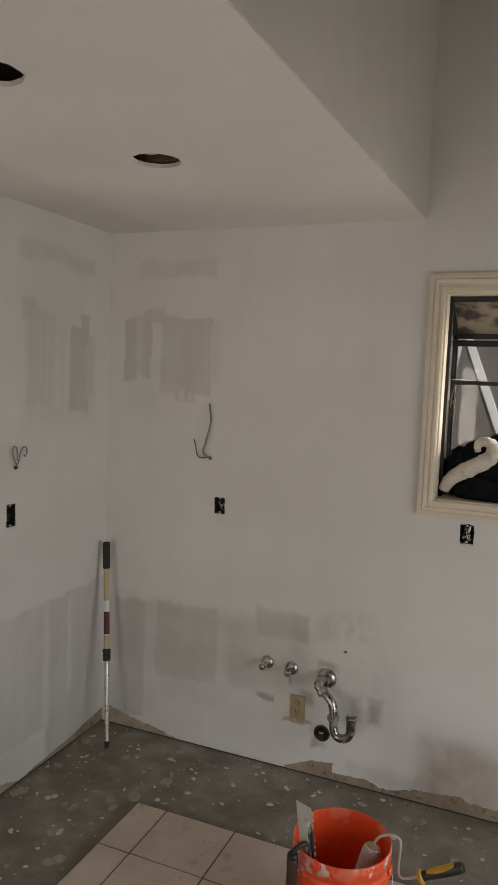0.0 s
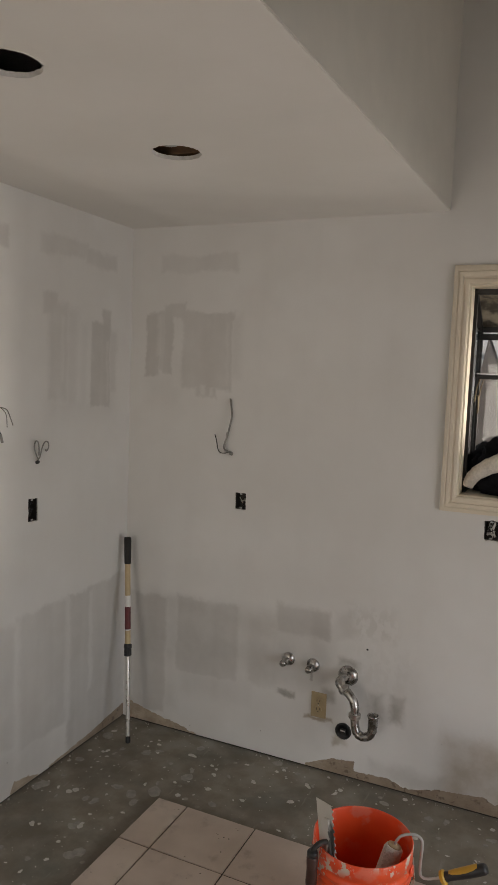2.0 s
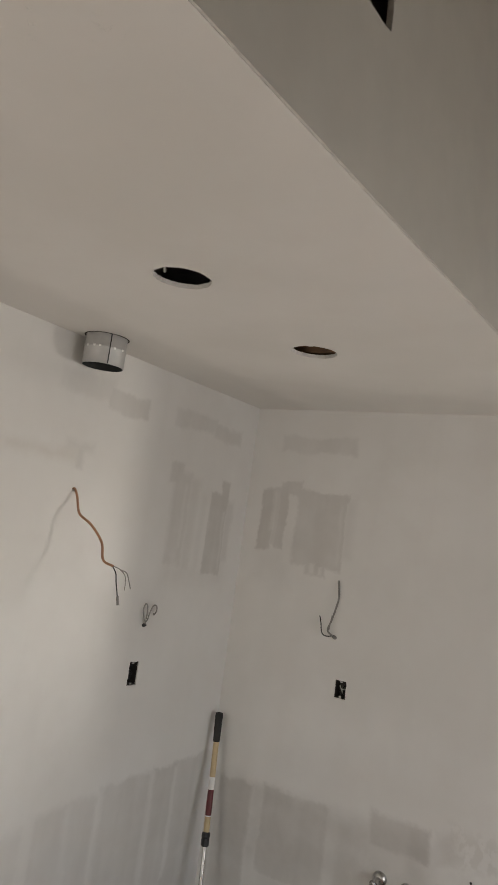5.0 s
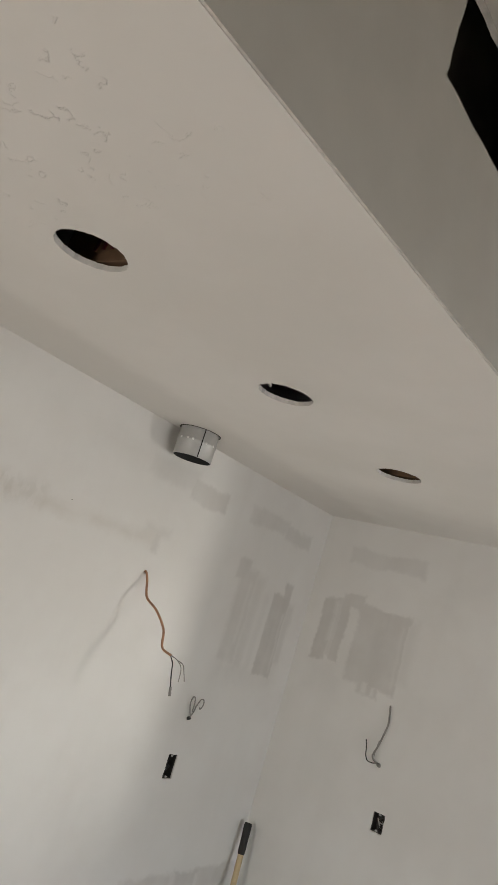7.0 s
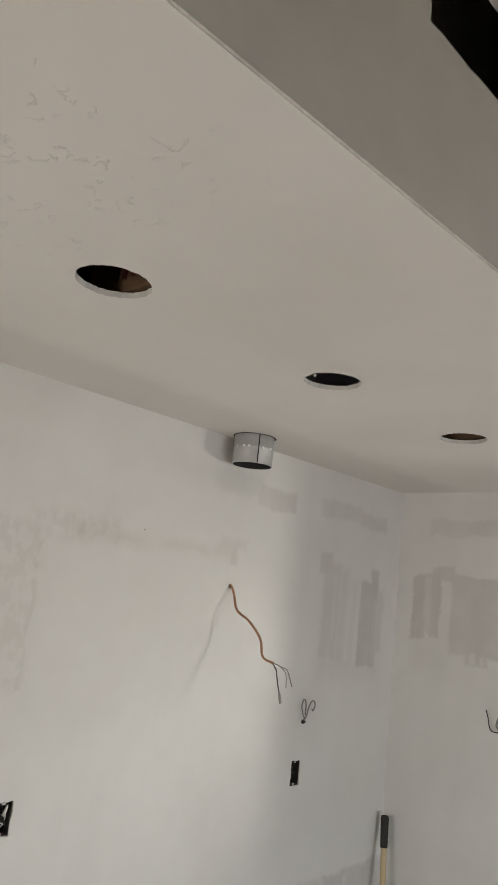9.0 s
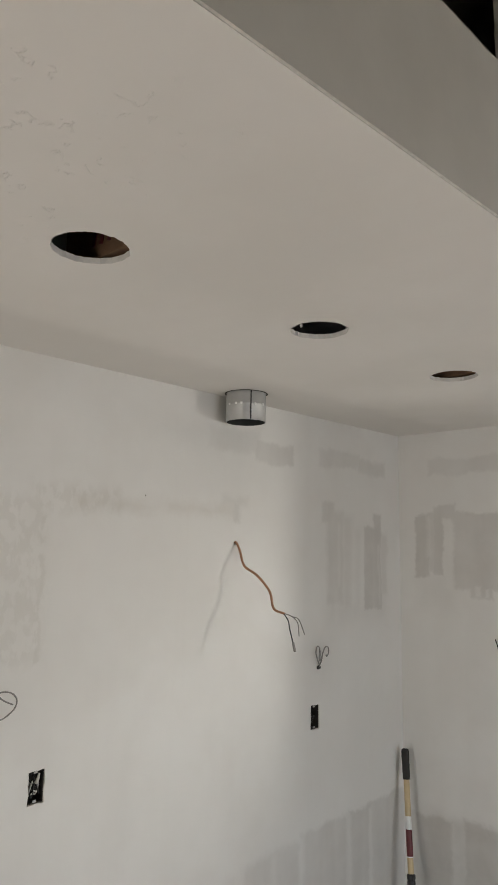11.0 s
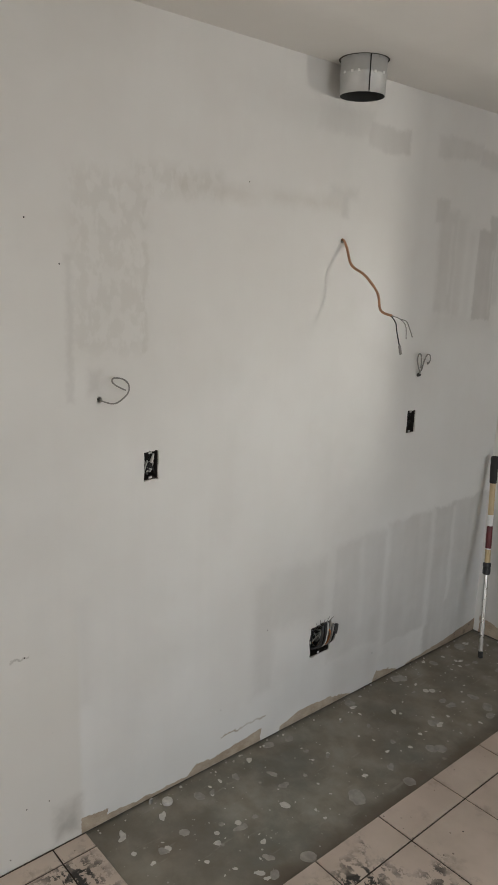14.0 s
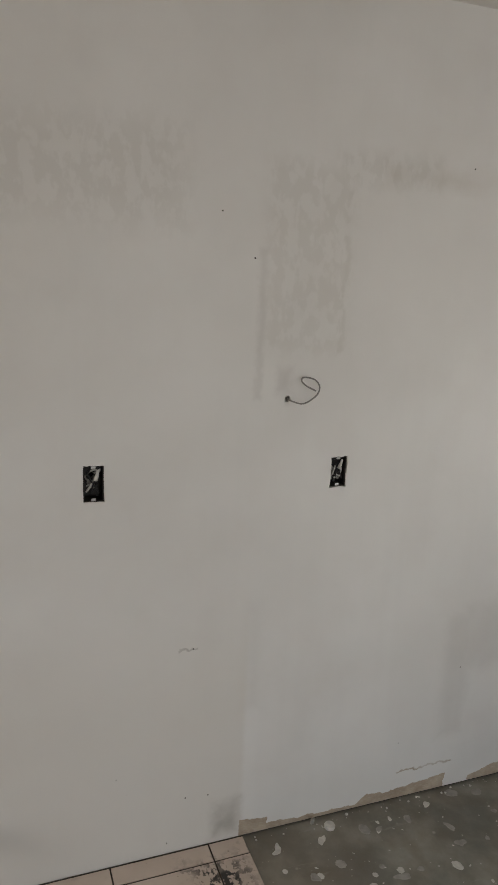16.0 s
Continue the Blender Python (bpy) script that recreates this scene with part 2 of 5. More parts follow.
WEST_SCRAPED = [((-1.158, -1.105, 0.30, 0.74), 0.008, 0.75), ((-0.79, -0.755, 0.12, 0.73), 0.010, 0.6), ((-0.47, -0.43, 0.16, 0.74), 0.008, 0.55), ((-0.30, -0.272, 0.24, 0.73), 0.006, 0.6), ((-0.352, -0.322, 1.60, 1.97), 0.008, 0.6),
                ((-0.52, -0.50, 1.70, 1.98), 0.006, 0.5), ((-0.95, -0.92, 0.3, 0.7), 0.010, 0.4), ((-0.2, -0.185, 1.62, 1.9), 0.005, 0.35)]
NORTH_TORN = [(0.03, 0.2, 0.090, 0.046), (0.2, 0.38, 0.046, 0.018), (0.38, 0.43, 0.010, 0.002), (1.0, 1.12, 0.008, 0.060), (1.12, 1.228, 0.060, 0.074), (1.228, 1.39, 0.030, 0.037), (1.39, 1.47, 0.036, 0.012),
              (1.47, 1.58, 0.012, 0.042), (1.58, 1.78, 0.044, 0.066), (1.78, 1.83, 0.066, 0.046), (1.83, 2.6, 0.050, 0.042)]
WEST_TORN = [(-2.245, -2.15, 0.056, 0.042), (-2.15, -1.83, 0.022, 0.008), (-1.83, -1.785, 0.010, 0.044), (-1.785, -1.70, 0.040, 0.028), (-1.70, -1.48, 0.030, 0.050), (-1.38, -1.27, 0.016, 0.044), (-1.27, -1.10, 0.044, 0.036),
             (-1.10, -0.96, 0.036, 0.004), (-0.812, -0.790, 0.005, 0.046), (-0.79, -0.70, 0.046, 0.030), (-0.70, -0.63, 0.026, 0.0), (-0.57, -0.25, 0.008, 0.028), (-0.25, 0.05, 0.030, 0.072)]
NORTH_MOTTLED = [((1.17, 1.38, 0.64, 0.77), 0.03, 1.0), ((1.20, 1.46, 0.40, 0.60), 0.04, 0.5), ((0.84, 0.93, 0.305, 0.335), 0.008, 1.0)]
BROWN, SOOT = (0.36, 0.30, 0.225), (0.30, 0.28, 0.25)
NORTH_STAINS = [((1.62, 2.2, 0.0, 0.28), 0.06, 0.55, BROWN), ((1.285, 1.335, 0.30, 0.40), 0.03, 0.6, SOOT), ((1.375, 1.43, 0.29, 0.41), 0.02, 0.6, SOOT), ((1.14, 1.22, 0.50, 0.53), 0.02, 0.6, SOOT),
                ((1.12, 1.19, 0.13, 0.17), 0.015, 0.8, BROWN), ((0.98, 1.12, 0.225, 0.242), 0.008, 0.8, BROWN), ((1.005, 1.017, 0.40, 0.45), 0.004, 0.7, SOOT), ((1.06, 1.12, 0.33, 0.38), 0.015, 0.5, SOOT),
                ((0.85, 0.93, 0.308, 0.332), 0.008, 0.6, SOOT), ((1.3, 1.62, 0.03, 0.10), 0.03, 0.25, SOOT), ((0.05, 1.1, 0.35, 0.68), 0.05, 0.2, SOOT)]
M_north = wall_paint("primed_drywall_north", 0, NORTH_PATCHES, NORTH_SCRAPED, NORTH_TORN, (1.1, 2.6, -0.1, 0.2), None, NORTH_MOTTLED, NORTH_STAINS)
WEST_MOTTLED = [((-2.24, -1.99, 1.53, 2.02), 0.02, 0.75), ((-2.05, -1.73, 1.97, 2.06), 0.02, 0.8), ((-3.2, -2.46, 1.85, 2.07), 0.04, 0.75), ((-2.02, -1.995, 1.52, 1.96), 0.006, 1.0)]
M_west = wall_paint("primed_drywall_west", 1, WEST_PATCHES, WEST_SCRAPED, WEST_TORN, (-0.3, 0.1, -0.1, 0.2), -2.242, WEST_MOTTLED,
                    [((-1.68, -1.46, 0.094, 0.101), 0.003, 0.8, BROWN), ((-2.33, -2.25, 0.02, 0.14), 0.03, 0.5, SOOT), ((-1.9, -1.2, 1.985, 2.03), 0.03, 0.16, BROWN), ((-2.45, -2.395, 0.677, 0.683), 0.003, 0.6, SOOT)])
M_upper = plain("painted_drywall", (0.585, 0.56, 0.505), 0.7, 0, 0.05, 9, 0.05)
M_board_edge = plain("gypsum_edge", (0.66, 0.64, 0.60), 0.9, 0, 0.15, 60, 0.3)


def ceiling_paint():
    n = Nodes("ceiling_paint")
    p = n.xyz()
    cloud = n.ramp(n.noise(1.6, 4), 0.3, 0.7)
    color = n.mix(cloud, (0.725, 0.705, 0.665), (0.78, 0.76, 0.725))
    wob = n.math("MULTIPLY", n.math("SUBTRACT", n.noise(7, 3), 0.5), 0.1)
    # ceiling colour is darker in a strip along the west wall
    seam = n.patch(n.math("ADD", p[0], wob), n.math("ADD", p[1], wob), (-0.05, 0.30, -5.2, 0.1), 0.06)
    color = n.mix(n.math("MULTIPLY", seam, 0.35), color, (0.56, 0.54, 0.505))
    old = n.patch(n.math("ADD", p[0], wob), n.math("ADD", p[1], wob), (0.70, 1.25, -3.3, -2.52), 0.1)
    d, c = n.cells(30, n.scaled(n.pos, (1.0, 1.0, 0.0)))
    ridge = n.math("MULTIPLY", n.ramp(n.math("ABSOLUTE", n.math("SUBTRACT", n.noise(26, 4), 0.5)), 0.03, 0.0), n.ramp(n.noise(17, 2), 0.57, 0.62))
    relief = n.math("MULTIPLY_ADD", n.math("MULTIPLY", ridge, old), 2.5, n.math("MULTIPLY", n.noise(20, 4), 0.5))
    n.bump(relief, 0.45, 0.003)
    return n.out(color, 0.7)


M_ceiling = ceiling_paint()


def concrete():
    n = Nodes("bare_concrete")
    a = n.ramp(n.noise(3.4, 6, None, 0.62), 0.34, 0.66)
    b = n.ramp(n.noise(9, 5), 0.35, 0.7)
    color = n.mix(a, (0.155, 0.15, 0.123), (0.31, 0.294, 0.245))
    color = n.mix(n.math("MULTIPLY", b, 0.5), color, (0.165, 0.135, 0.10))
    big = n.ramp(n.noise(0.9, 3), 0.4, 0.62)
    color = n.mix(n.math("MULTIPLY", big, 0.35), color, (0.20, 0.155, 0.11))
    warp = n.t.nodes.new("ShaderNodeVectorMath")
    warp.operation = "ADD"
    n.put(warp.inputs[0], n.scaled(n.pos, (1, 1, 0)))
    shift = n.t.nodes.new("ShaderNodeTexNoise")
    shift.inputs["Scale"].default_value = 14
    n.put(warp.inputs[1], n.scaled(shift.outputs["Color"], (0.04, 0.04, 0)))
    for scale, size, tone, strength in ((6.0, 0.16, (0.33, 0.31, 0.27), 0.4), (15, 0.17, (0.40, 0.375, 0.33), 0.7), (52, 0.19, (0.5, 0.48, 0.43), 0.85)):
        d, c = n.cells(scale, warp.outputs[0])
        r = n.math("MULTIPLY", n.math("SUBTRACT", n.xyz(c)[0], 0.45), size * 1.8)
        spot = n.ramp(n.math("SUBTRACT", d, r), 0.04, -0.04)
        spot = n.math("MULTIPLY", spot, n.ramp(n.noise(22, 4), 0.35, 0.62))
        color = n.mix(n.math("MULTIPLY", spot, strength), color, tone)
    p = n.xyz()
    sway = n.math("MULTIPLY", n.math("SUBTRACT", n.noise(10, 4), 0.5), 0.09)
    px, py = n.math("ADD", p[0], sway), n.math("ADD", p[1], sway)
    dirt = n.math("MAXIMUM", n.patch(px, py, (0.49, 0.60, -2.4, -0.5), 0.03), n.patch(px, py, (0.5, 2.8, -0.6, -0.495), 0.03))
    color = n.mix(n.math("MULTIPLY", dirt, 0.6), color, (0.115, 0.085, 0.06))
    scratch = n.ramp(n.noise(1.0, 4, n.scaled(n.pos, (40, 6, 1))), 0.63, 0.72)
    color = n.mix(n.math("MULTIPLY", scratch, 0.22), color, (0.4, 0.38, 0.34))
    n.bump(n.math("MULTIPLY_ADD", n.noise(60, 4), 0.5, n.noise(9, 3)), 0.3, 0.004)
    return n.out(color, n.ramp(b, 0, 1, 0.55, 0.75))


M_concrete = concrete()


def tile_glaze():
    n = Nodes("beige_floor_tile")
    r = n.rand()
    a = n.ramp(n.noise(4, 4), 0.3, 0.7)
    color = n.mix(a, (0.50, 0.41, 0.335), (0.63, 0.53, 0.445))
    color = n.mix(n.math("MULTIPLY", r, 0.35), color, (0.52, 0.41, 0.345))
    dirt = n.ramp(n.noise(11, 5), 0.56, 0.74)
    color = n.mix(n.math("MULTIPLY", dirt, 0.35), color, (0.20, 0.16, 0.125))
    d, c = n.cells(40)
    color = n.mix(n.math("MULTIPLY", n.ramp(d, 0.16, 0.08), n.ramp(n.noise(6, 3), 0.55, 0.62)), color, (0.09, 0.07, 0.055))
    p = n.xyz()
    wob = n.math("MULTIPLY", n.math("SUBTRACT", n.noise(12, 4), 0.5), 0.25)
    u, v = n.math("ADD", p[0], wob), n.math("SUBTRACT", p[1], wob)
    glue = None
    for rect in ((0.62, 0.86, -2.05, -1.60), (0.08, 0.26, -2.44, -2.27), (0.82, 1.05, -1.70, -1.46)):
        m = n.patch(u, v, rect, 0.05)
        glue = m if glue is None else n.math("MAXIMUM", glue, m)
    tar = n.math("MULTIPLY", glue, n.ramp(n.noise(34, 6, None, 0.68), 0.485, 0.53))
    color = n.mix(tar, color, (0.025, 0.021, 0.018))
    n.bump(n.math("ADD", n.math("MULTIPLY", n.noise(70, 3), 0.3), tar), 0.25, 0.003)
    return n.out(color, n.ramp(dirt, 0, 1, 0.42, 0.65))


M_tile = tile_glaze()
M_grout = plain("dark_grout", (0.055, 0.043, 0.033), 0.9, 0, 0.3, 60, 0.4)
M_cream = plain("cream_trim_paint", (0.68, 0.60, 0.475), 0.4, 0, 0.05, 14, 0.08)
M_black = plain("black_plastic", (0.016, 0.016, 0.017), 0.45, 0, 0.25, 60)
M_rubber = plain("black_rubber", (0.02, 0.019, 0.018), 0.75, 0, 0.3, 50, 0.2)
M_frame = plain("dark_bronze_aluminium", (0.012, 0.0105, 0.0095), 0.5, 0.0, 0.25, 40)
M_chrome = plain("worn_chrome", (0.45, 0.435, 0.415), 0.30, 1.0, 0.5, 35, 0.08)
M_brass = plain("dull_brass", (0.17, 0.13, 0.08), 0.5, 1.0, 0.2, 60)
M_zinc = plain("galvanized_steel", (0.46, 0.46, 0.45), 0.5, 0.4, 0.12, 18, 0.05)
# pale zinc for the glints on the duct
M_glint = plain("glint_zinc", (0.80, 0.80, 0.78), 0.35, 0.2, 0.08, 60)
# near black for the shade inside the sleeve; also the seam and a nail
M_zinc_in = plain("lining_shade_and_dark_zinc", (0.018, 0.019, 0.018), 0.8, 0.0, 0.2, 30)
M_steel = plain("brushed_steel", (0.60, 0.59, 0.57), 0.32, 1.0, 0.1, 60)


def smeared():
    n = Nodes("plaster_smeared_steel")
    o = n.object_pos()
    f = n.ramp(n.noise(1.0, 4, n.scaled(o, (60, 60, 22))), 0.30, 0.38)
    across = n.math('ABSOLUTE', n.math('ADD', n.xyz(o)[0], n.math('MULTIPLY_ADD', n.noise(40, 3), 0.03, -0.022)))
    f = n.math('MULTIPLY', f, n.math('MAXIMUM', n.ramp(across, 0.008, 0.016), n.ramp(n.xyz(o)[2], 0.075, 0.1)))
    n.bump(f, 0.4, 0.001)
    return n.out(n.mix(f, (0.09, 0.085, 0.08), (0.62, 0.60, 0.56)), 0.6, 0.1)


M_dirty_steel = smeared()
M_fibre = plain("tan_fibreglass", (0.50, 0.385, 0.22), 0.42, 0, 0.1, 30)
M_white = plain("white_label", (0.72, 0.71, 0.69), 0.5, 0, 0.06, 50)
M_red = plain("red_print", (0.10, 0.008, 0.011), 0.45, 0, 0.15, 50)
M_almond = plain("almond_plastic", (0.40, 0.31, 0.18), 0.38, 0, 0.06, 30)
M_slot = plain("dark_slot", (0.03, 0.025, 0.02), 0.6)
M_box = plain("dark_box_steel", (0.055, 0.05, 0.045), 0.55, 0.5, 0.4, 50)
M_wire_black = plain("black_insulation", (0.02, 0.02, 0.02), 0.45)
M_wire_white = plain("white_insulation", (0.55, 0.54, 0.50), 0.45, 0, 0.1)
M_wire_grey = plain("grey_sheath", (0.21, 0.20, 0.185), 0.5, 0, 0.2)
M_sheath = plain("browned_sheath", (0.36, 0.19, 0.105), 0.5, 0, 0.25, 35)
M_copper = plain("bare_copper", (0.50, 0.22, 0.10), 0.4, 1.0)
M_wood = plain("rough_lumber", (0.15, 0.085, 0.045), 0.8, 0, 0.3, 25, 0.3)
M_handle = plain("dark_wood_handle", (0.055, 0.024, 0.018), 0.4, 0, 0.3, 40, 0.1)
M_yellow = plain("yellow_plastic", (0.62, 0.36, 0.035), 0.4, 0, 0.08)
M_fleece = plain("cream_fleece", (0.62, 0.57, 0.50), 0.95, 0, 0.2, 120, 0.8)
M_cloth = plain("black_cloth", (0.010, 0.010, 0.012), 0.85, 0, 0.3, 90, 0.4)
for node in M_cloth.node_tree.nodes:
    if node.type == "BSDF_PRINCIPLED":
        node.inputs["Specular IOR Level"].default_value = 0.08
M_siding = plain("white_siding", (0.80, 0.79, 0.77), 0.7, 0, 0.12, 6, 0.1)
# grey darkened so that the panels look as if in shade
M_shaded_panel = plain("grey_panel_with_shade", (0.15, 0.13, 0.115), 0.75, 0, 0.15, 6, 0.1)
M_soil = plain("dry_ground", (0.22, 0.19, 0.15), 0.95, 0, 0.25, 4, 0.4)
M_dull = plain("trodden_plaster", (0.315, 0.295, 0.26), 0.85, 0, 0.25, 40, 0.3)
M_plaster = plain("dried_plaster", (0.55, 0.525, 0.48), 0.85, 0, 0.2, 50, 0.3)
M_nap = plain("paint_roller_nap", (0.60, 0.57, 0.52), 0.95, 0, 0.2, 150, 0.8)
# near black, put into narrow gaps in place of their shade
M_dark = plain("gap_shade", (0.05, 0.042, 0.035), 0.95, 0, 0.2, 20)


def bucket_plastic():
    n = Nodes("orange_bucket_plastic")
    o = n.object_pos()
    a = n.ramp(n.noise(7, 3, o), 0.3, 0.7)
    color = n.mix(a, (0.86, 0.078, 0.02), (0.93, 0.11, 0.03))
    z = n.xyz(o)[2]
    drip = n.ramp(n.noise(1.0, 4, n.scaled(o, (34, 34, 20))), 0.54, 0.55)
    fleck = n.ramp(n.noise(75, 3, o), 0.63, 0.645)
    flat = n.t.nodes.new("ShaderNodeVectorMath")
    flat.operation = "LENGTH"
    n.put(flat.inputs[0], n.scaled(o, (1, 1, 0)))
    outer = n.math("GREATER_THAN", flat.outputs["Value"], n.math("MULTIPLY_ADD", z, 0.06, 0.1285))
    both = n.math("MULTIPLY", n.math("MULTIPLY", n.math("MAXIMUM", drip, fleck), outer), n.ramp(n.noise(6, 2, o), 0.44, 0.56))
    color = n.mix(n.math("MULTIPLY", both, 0.9), color, (0.66, 0.60, 0.52))
    film = n.math("MULTIPLY", n.ramp(n.noise(9, 4, o), 0.56, 0.62), n.ramp(z, 0.18, 0.36))
    color = n.mix(n.math("MULTIPLY", film, 0.22), color, (0.7, 0.5, 0.42))
    n.bump(n.math("ADD", both, n.math("MULTIPLY", n.noise(40, 2, o), 0.2)), 0.3, 0.002)
    return n.out(color, n.ramp(both, 0, 1, 0.36, 0.75))


M_bucket = bucket_plastic()


def glass():
    n = Nodes("window_glass")
    return n.out((0.95, 0.97, 0.96), 0.03, 0.0, Transmission_Weight=1.0, IOR=1.45)


M_glass = glass()


def dirty_glass():
    n = Nodes("grimy_roof_panel")
    f = n.ramp(n.noise(9, 5), 0.45, 0.62)
    color = n.mix(f, (0.36, 0.30, 0.22), (0.05, 0.038, 0.026))
    return n.out(color, 0.6, 0.0, Transmission_Weight=0.25)


M_grime = dirty_glass()

from mathutils.geometry import tessellate_polygon


# ---- mesh helpers ----
def part(name, bm, material, parent=None, label="", smooth=False):
    mesh = bpy.data.meshes.new(name)
    bmesh.ops.recalc_face_normals(bm, faces=bm.faces)
    bm.to_mesh(mesh)
    bm.free()
    for m in material if isinstance(material, (list, tuple)) else (material,):
        mesh.materials.append(m)
    if smooth:
        mesh.polygons.foreach_set("use_smooth", [True] * len(mesh.polygons))
    ob = new(name, mesh)
    if parent is not None:
        ob.parent = parent
    if label:
        ob["label"] = label
    return ob


def empty(name, m, label, category, group="", kind=""):
    ob = new(name)
    ob.matrix_world = m
    ob.empty_display_size = 0.05
    return tagged(ob, label, category, group, kind)


def box(bm, x0, x1, y0, y1, z0, z1, bevel=0.0):
    r = bmesh.ops.create_cube(bm, size=1)
    vs = r["verts"]
    for v in vs:
        v.co = Vector(((x0 + x1) / 2 + v.co.x * (x1 - x0), (y0 + y1) / 2 + v.co.y * (y1 - y0), (z0 + z1) / 2 + v.co.z * (z1 - z0)))
    if bevel:
        es = list({e for v in vs for e in v.link_edges})
        bmesh.ops.bevel(bm, geom=es, offset=bevel, segments=2, affect="EDGES", profile=0.6)
    return bm


def boxed(x0, x1, y0, y1, z0, z1, bevel=0.0):
    return box(bmesh.new(), x0, x1, y0, y1, z0, z1, bevel)


def glide(points, steps=6):
    """A smooth line through the points."""
    p = [Vector(q) for q in points]
    p = [2 * p[0] - p[1]] + p + [2 * p[-1] - p[-2]]
    out = []
    for i in range(1, len(p) - 2):
        for k in range(steps):
            t = k / steps
            a, b, c, d = p[i - 1], p[i], p[i + 1], p[i + 2]
            out.append(0.5 * ((2 * b) + (c - a) * t + (2 * a - 5 * b + 4 * c - d) * t * t + (3 * b - a - 3 * c + d) * t ** 3))
    return out + [p[-2]]


def tube(points, radius, sides=8, bm=None, close=True):
    """A round bar along the points; radius is one number or one for each point."""
    bm = bm or bmesh.new()
    pts = [Vector(p) for p in points]
    rad = radius if isinstance(radius, (list, tuple)) else [radius] * len(pts)
    side = Vector((0.31, 0.84, 0.44))
    rings = []
    for i, p in enumerate(pts):
        ahead = (pts[min(i + 1, len(pts) - 1)] - pts[max(i - 1, 0)]).normalized()
        side = side - ahead * side.dot(ahead)
        if side.length < 1e-4:
            side = ahead.orthogonal()
        side.normalize()
        other = ahead.cross(side)
        rings.append([bm.verts.new(p + rad[i] * (math.cos(a) * side + math.sin(a) * other)) for a in (2 * math.pi * k / sides for k in range(sides))])
    for a, b in zip(rings, rings[1:]):
        for k in range(sides):
            bm.faces.new((a[k], a[(k + 1) % sides], b[(k + 1) % sides], b[k]))
    if close:
        bm.faces.new(rings[0][::-1])
        bm.faces.new(rings[-1])
    return bm


def lathe(profile, sides=32, bm=None, ends=(False, False)):
    """A turned form round z from pairs of radius and height."""
    bm = bm or bmesh.new()
    rings = [[bm.verts.new((r * math.cos(2 * math.pi * k / sides), r * math.sin(2 * math.pi * k / sides), z)) for k in range(sides)] for r, z in profile]
    for a, b in zip(rings, rings[1:]):
        for k in range(sides):
            bm.faces.new((a[k], a[(k + 1) % sides], b[(k + 1) % sides], b[k]))
    if ends[0]:
        bm.faces.new(rings[0][::-1])
    if ends[1]:
        bm.faces.new(rings[-1])
    return bm


def turned(bm, m):
    bmesh.ops.transform(bm, matrix=m, verts=bm.verts)
    return bm


def panel(outline, holes, depth, skin=0.013):
    """A board in the local xz plane that faces -y, depth thick, with openings: (loop, goes right through)."""
    bm = bmesh.new()

    def loop(pts, y):
        return [bm.verts.new((u, y, v)) for u, v in pts]

    def ring(a, b):
        for k in range(len(a)):
            bm.faces.new((a[k], a[(k + 1) % len(a)], b[(k + 1) % len(a)], b[k])).material_index = 1

    def sheet(loops):
        flat = [v for vs in loops for v in vs]
        for tri in tessellate_polygon([[Vector((v.co.x, v.co.z, 0)) for v in vs] for vs in loops]):
            bm.faces.new([flat[k] for k in tri])

    front = loop(outline, 0)
    cuts = [loop(pts, 0) for pts, whole in holes]
    sheet([front] + cuts)
    rear = loop(outline, depth)
    ends = [loop(pts, depth if whole else skin) for pts, whole in holes]
    sheet([rear] + [vs for vs, (pts, whole) in zip(ends, holes) if whole])
    ring(front, rear)
    for a, b in zip(cuts, ends):
        ring(a, b)
    return bm


def rough_rect(u0, u1, v0, v1, jitter, seed, n=5):
    rng = random.Random(seed)
    pts = []
    for (a, b), (c, d) in (((u0, v0), (u1, v0)), ((u1, v0), (u1, v1)), ((u1, v1), (u0, v1)), ((u0, v1), (u0, v0))):
        for k in range(n):
            t = k / n
            pts.append((a + (c - a) * t + rng.uniform(-jitter, jitter), b + (d - b) * t + rng.uniform(-jitter, jitter)))
    return pts


def rough_circle(u, v, r, jitter, seed, n=36):
    rng = random.Random(seed)
    return [(u + (r + rng.uniform(-jitter, jitter)) * math.cos(2 * math.pi * k / n), v + (r + rng.uniform(-jitter, jitter)) * math.sin(2 * math.pi * k / n)) for k in range(n)]


WEST = pose(0, 0, 0, 0, 0, 90)
EDGE_W_WALL = -2.232
CEIL = 2.447
SOFFIT_X, SOFFIT_LEAN = 1.497, 0.033
SOUTH, EAST, HIGH = -5.2, 4.3, 4.8
LIGHT_HOLES = ((0.822, -0.993), (0.791, -1.686), (0.775, -2.402))
DUCT = (0.096, -1.234)
WIN = (1.594, 2.52, 1.311, 2.156)

# ---- the shell ----
structure = dict(kind="structure")
ground = part("ground", boxed(-400, 400, -400, 400, -0.4, -0.2), M_soil)
tagged(ground, "dry bare earth outside the house", "ground", **structure)
floor = part("floor", boxed(-0.12, EAST + 0.1, SOUTH - 0.1, 0.12, -0.2, -0.011), M_concrete)
tagged(floor, "stained grey concrete slab with plaster splashes", "floor", **structure)

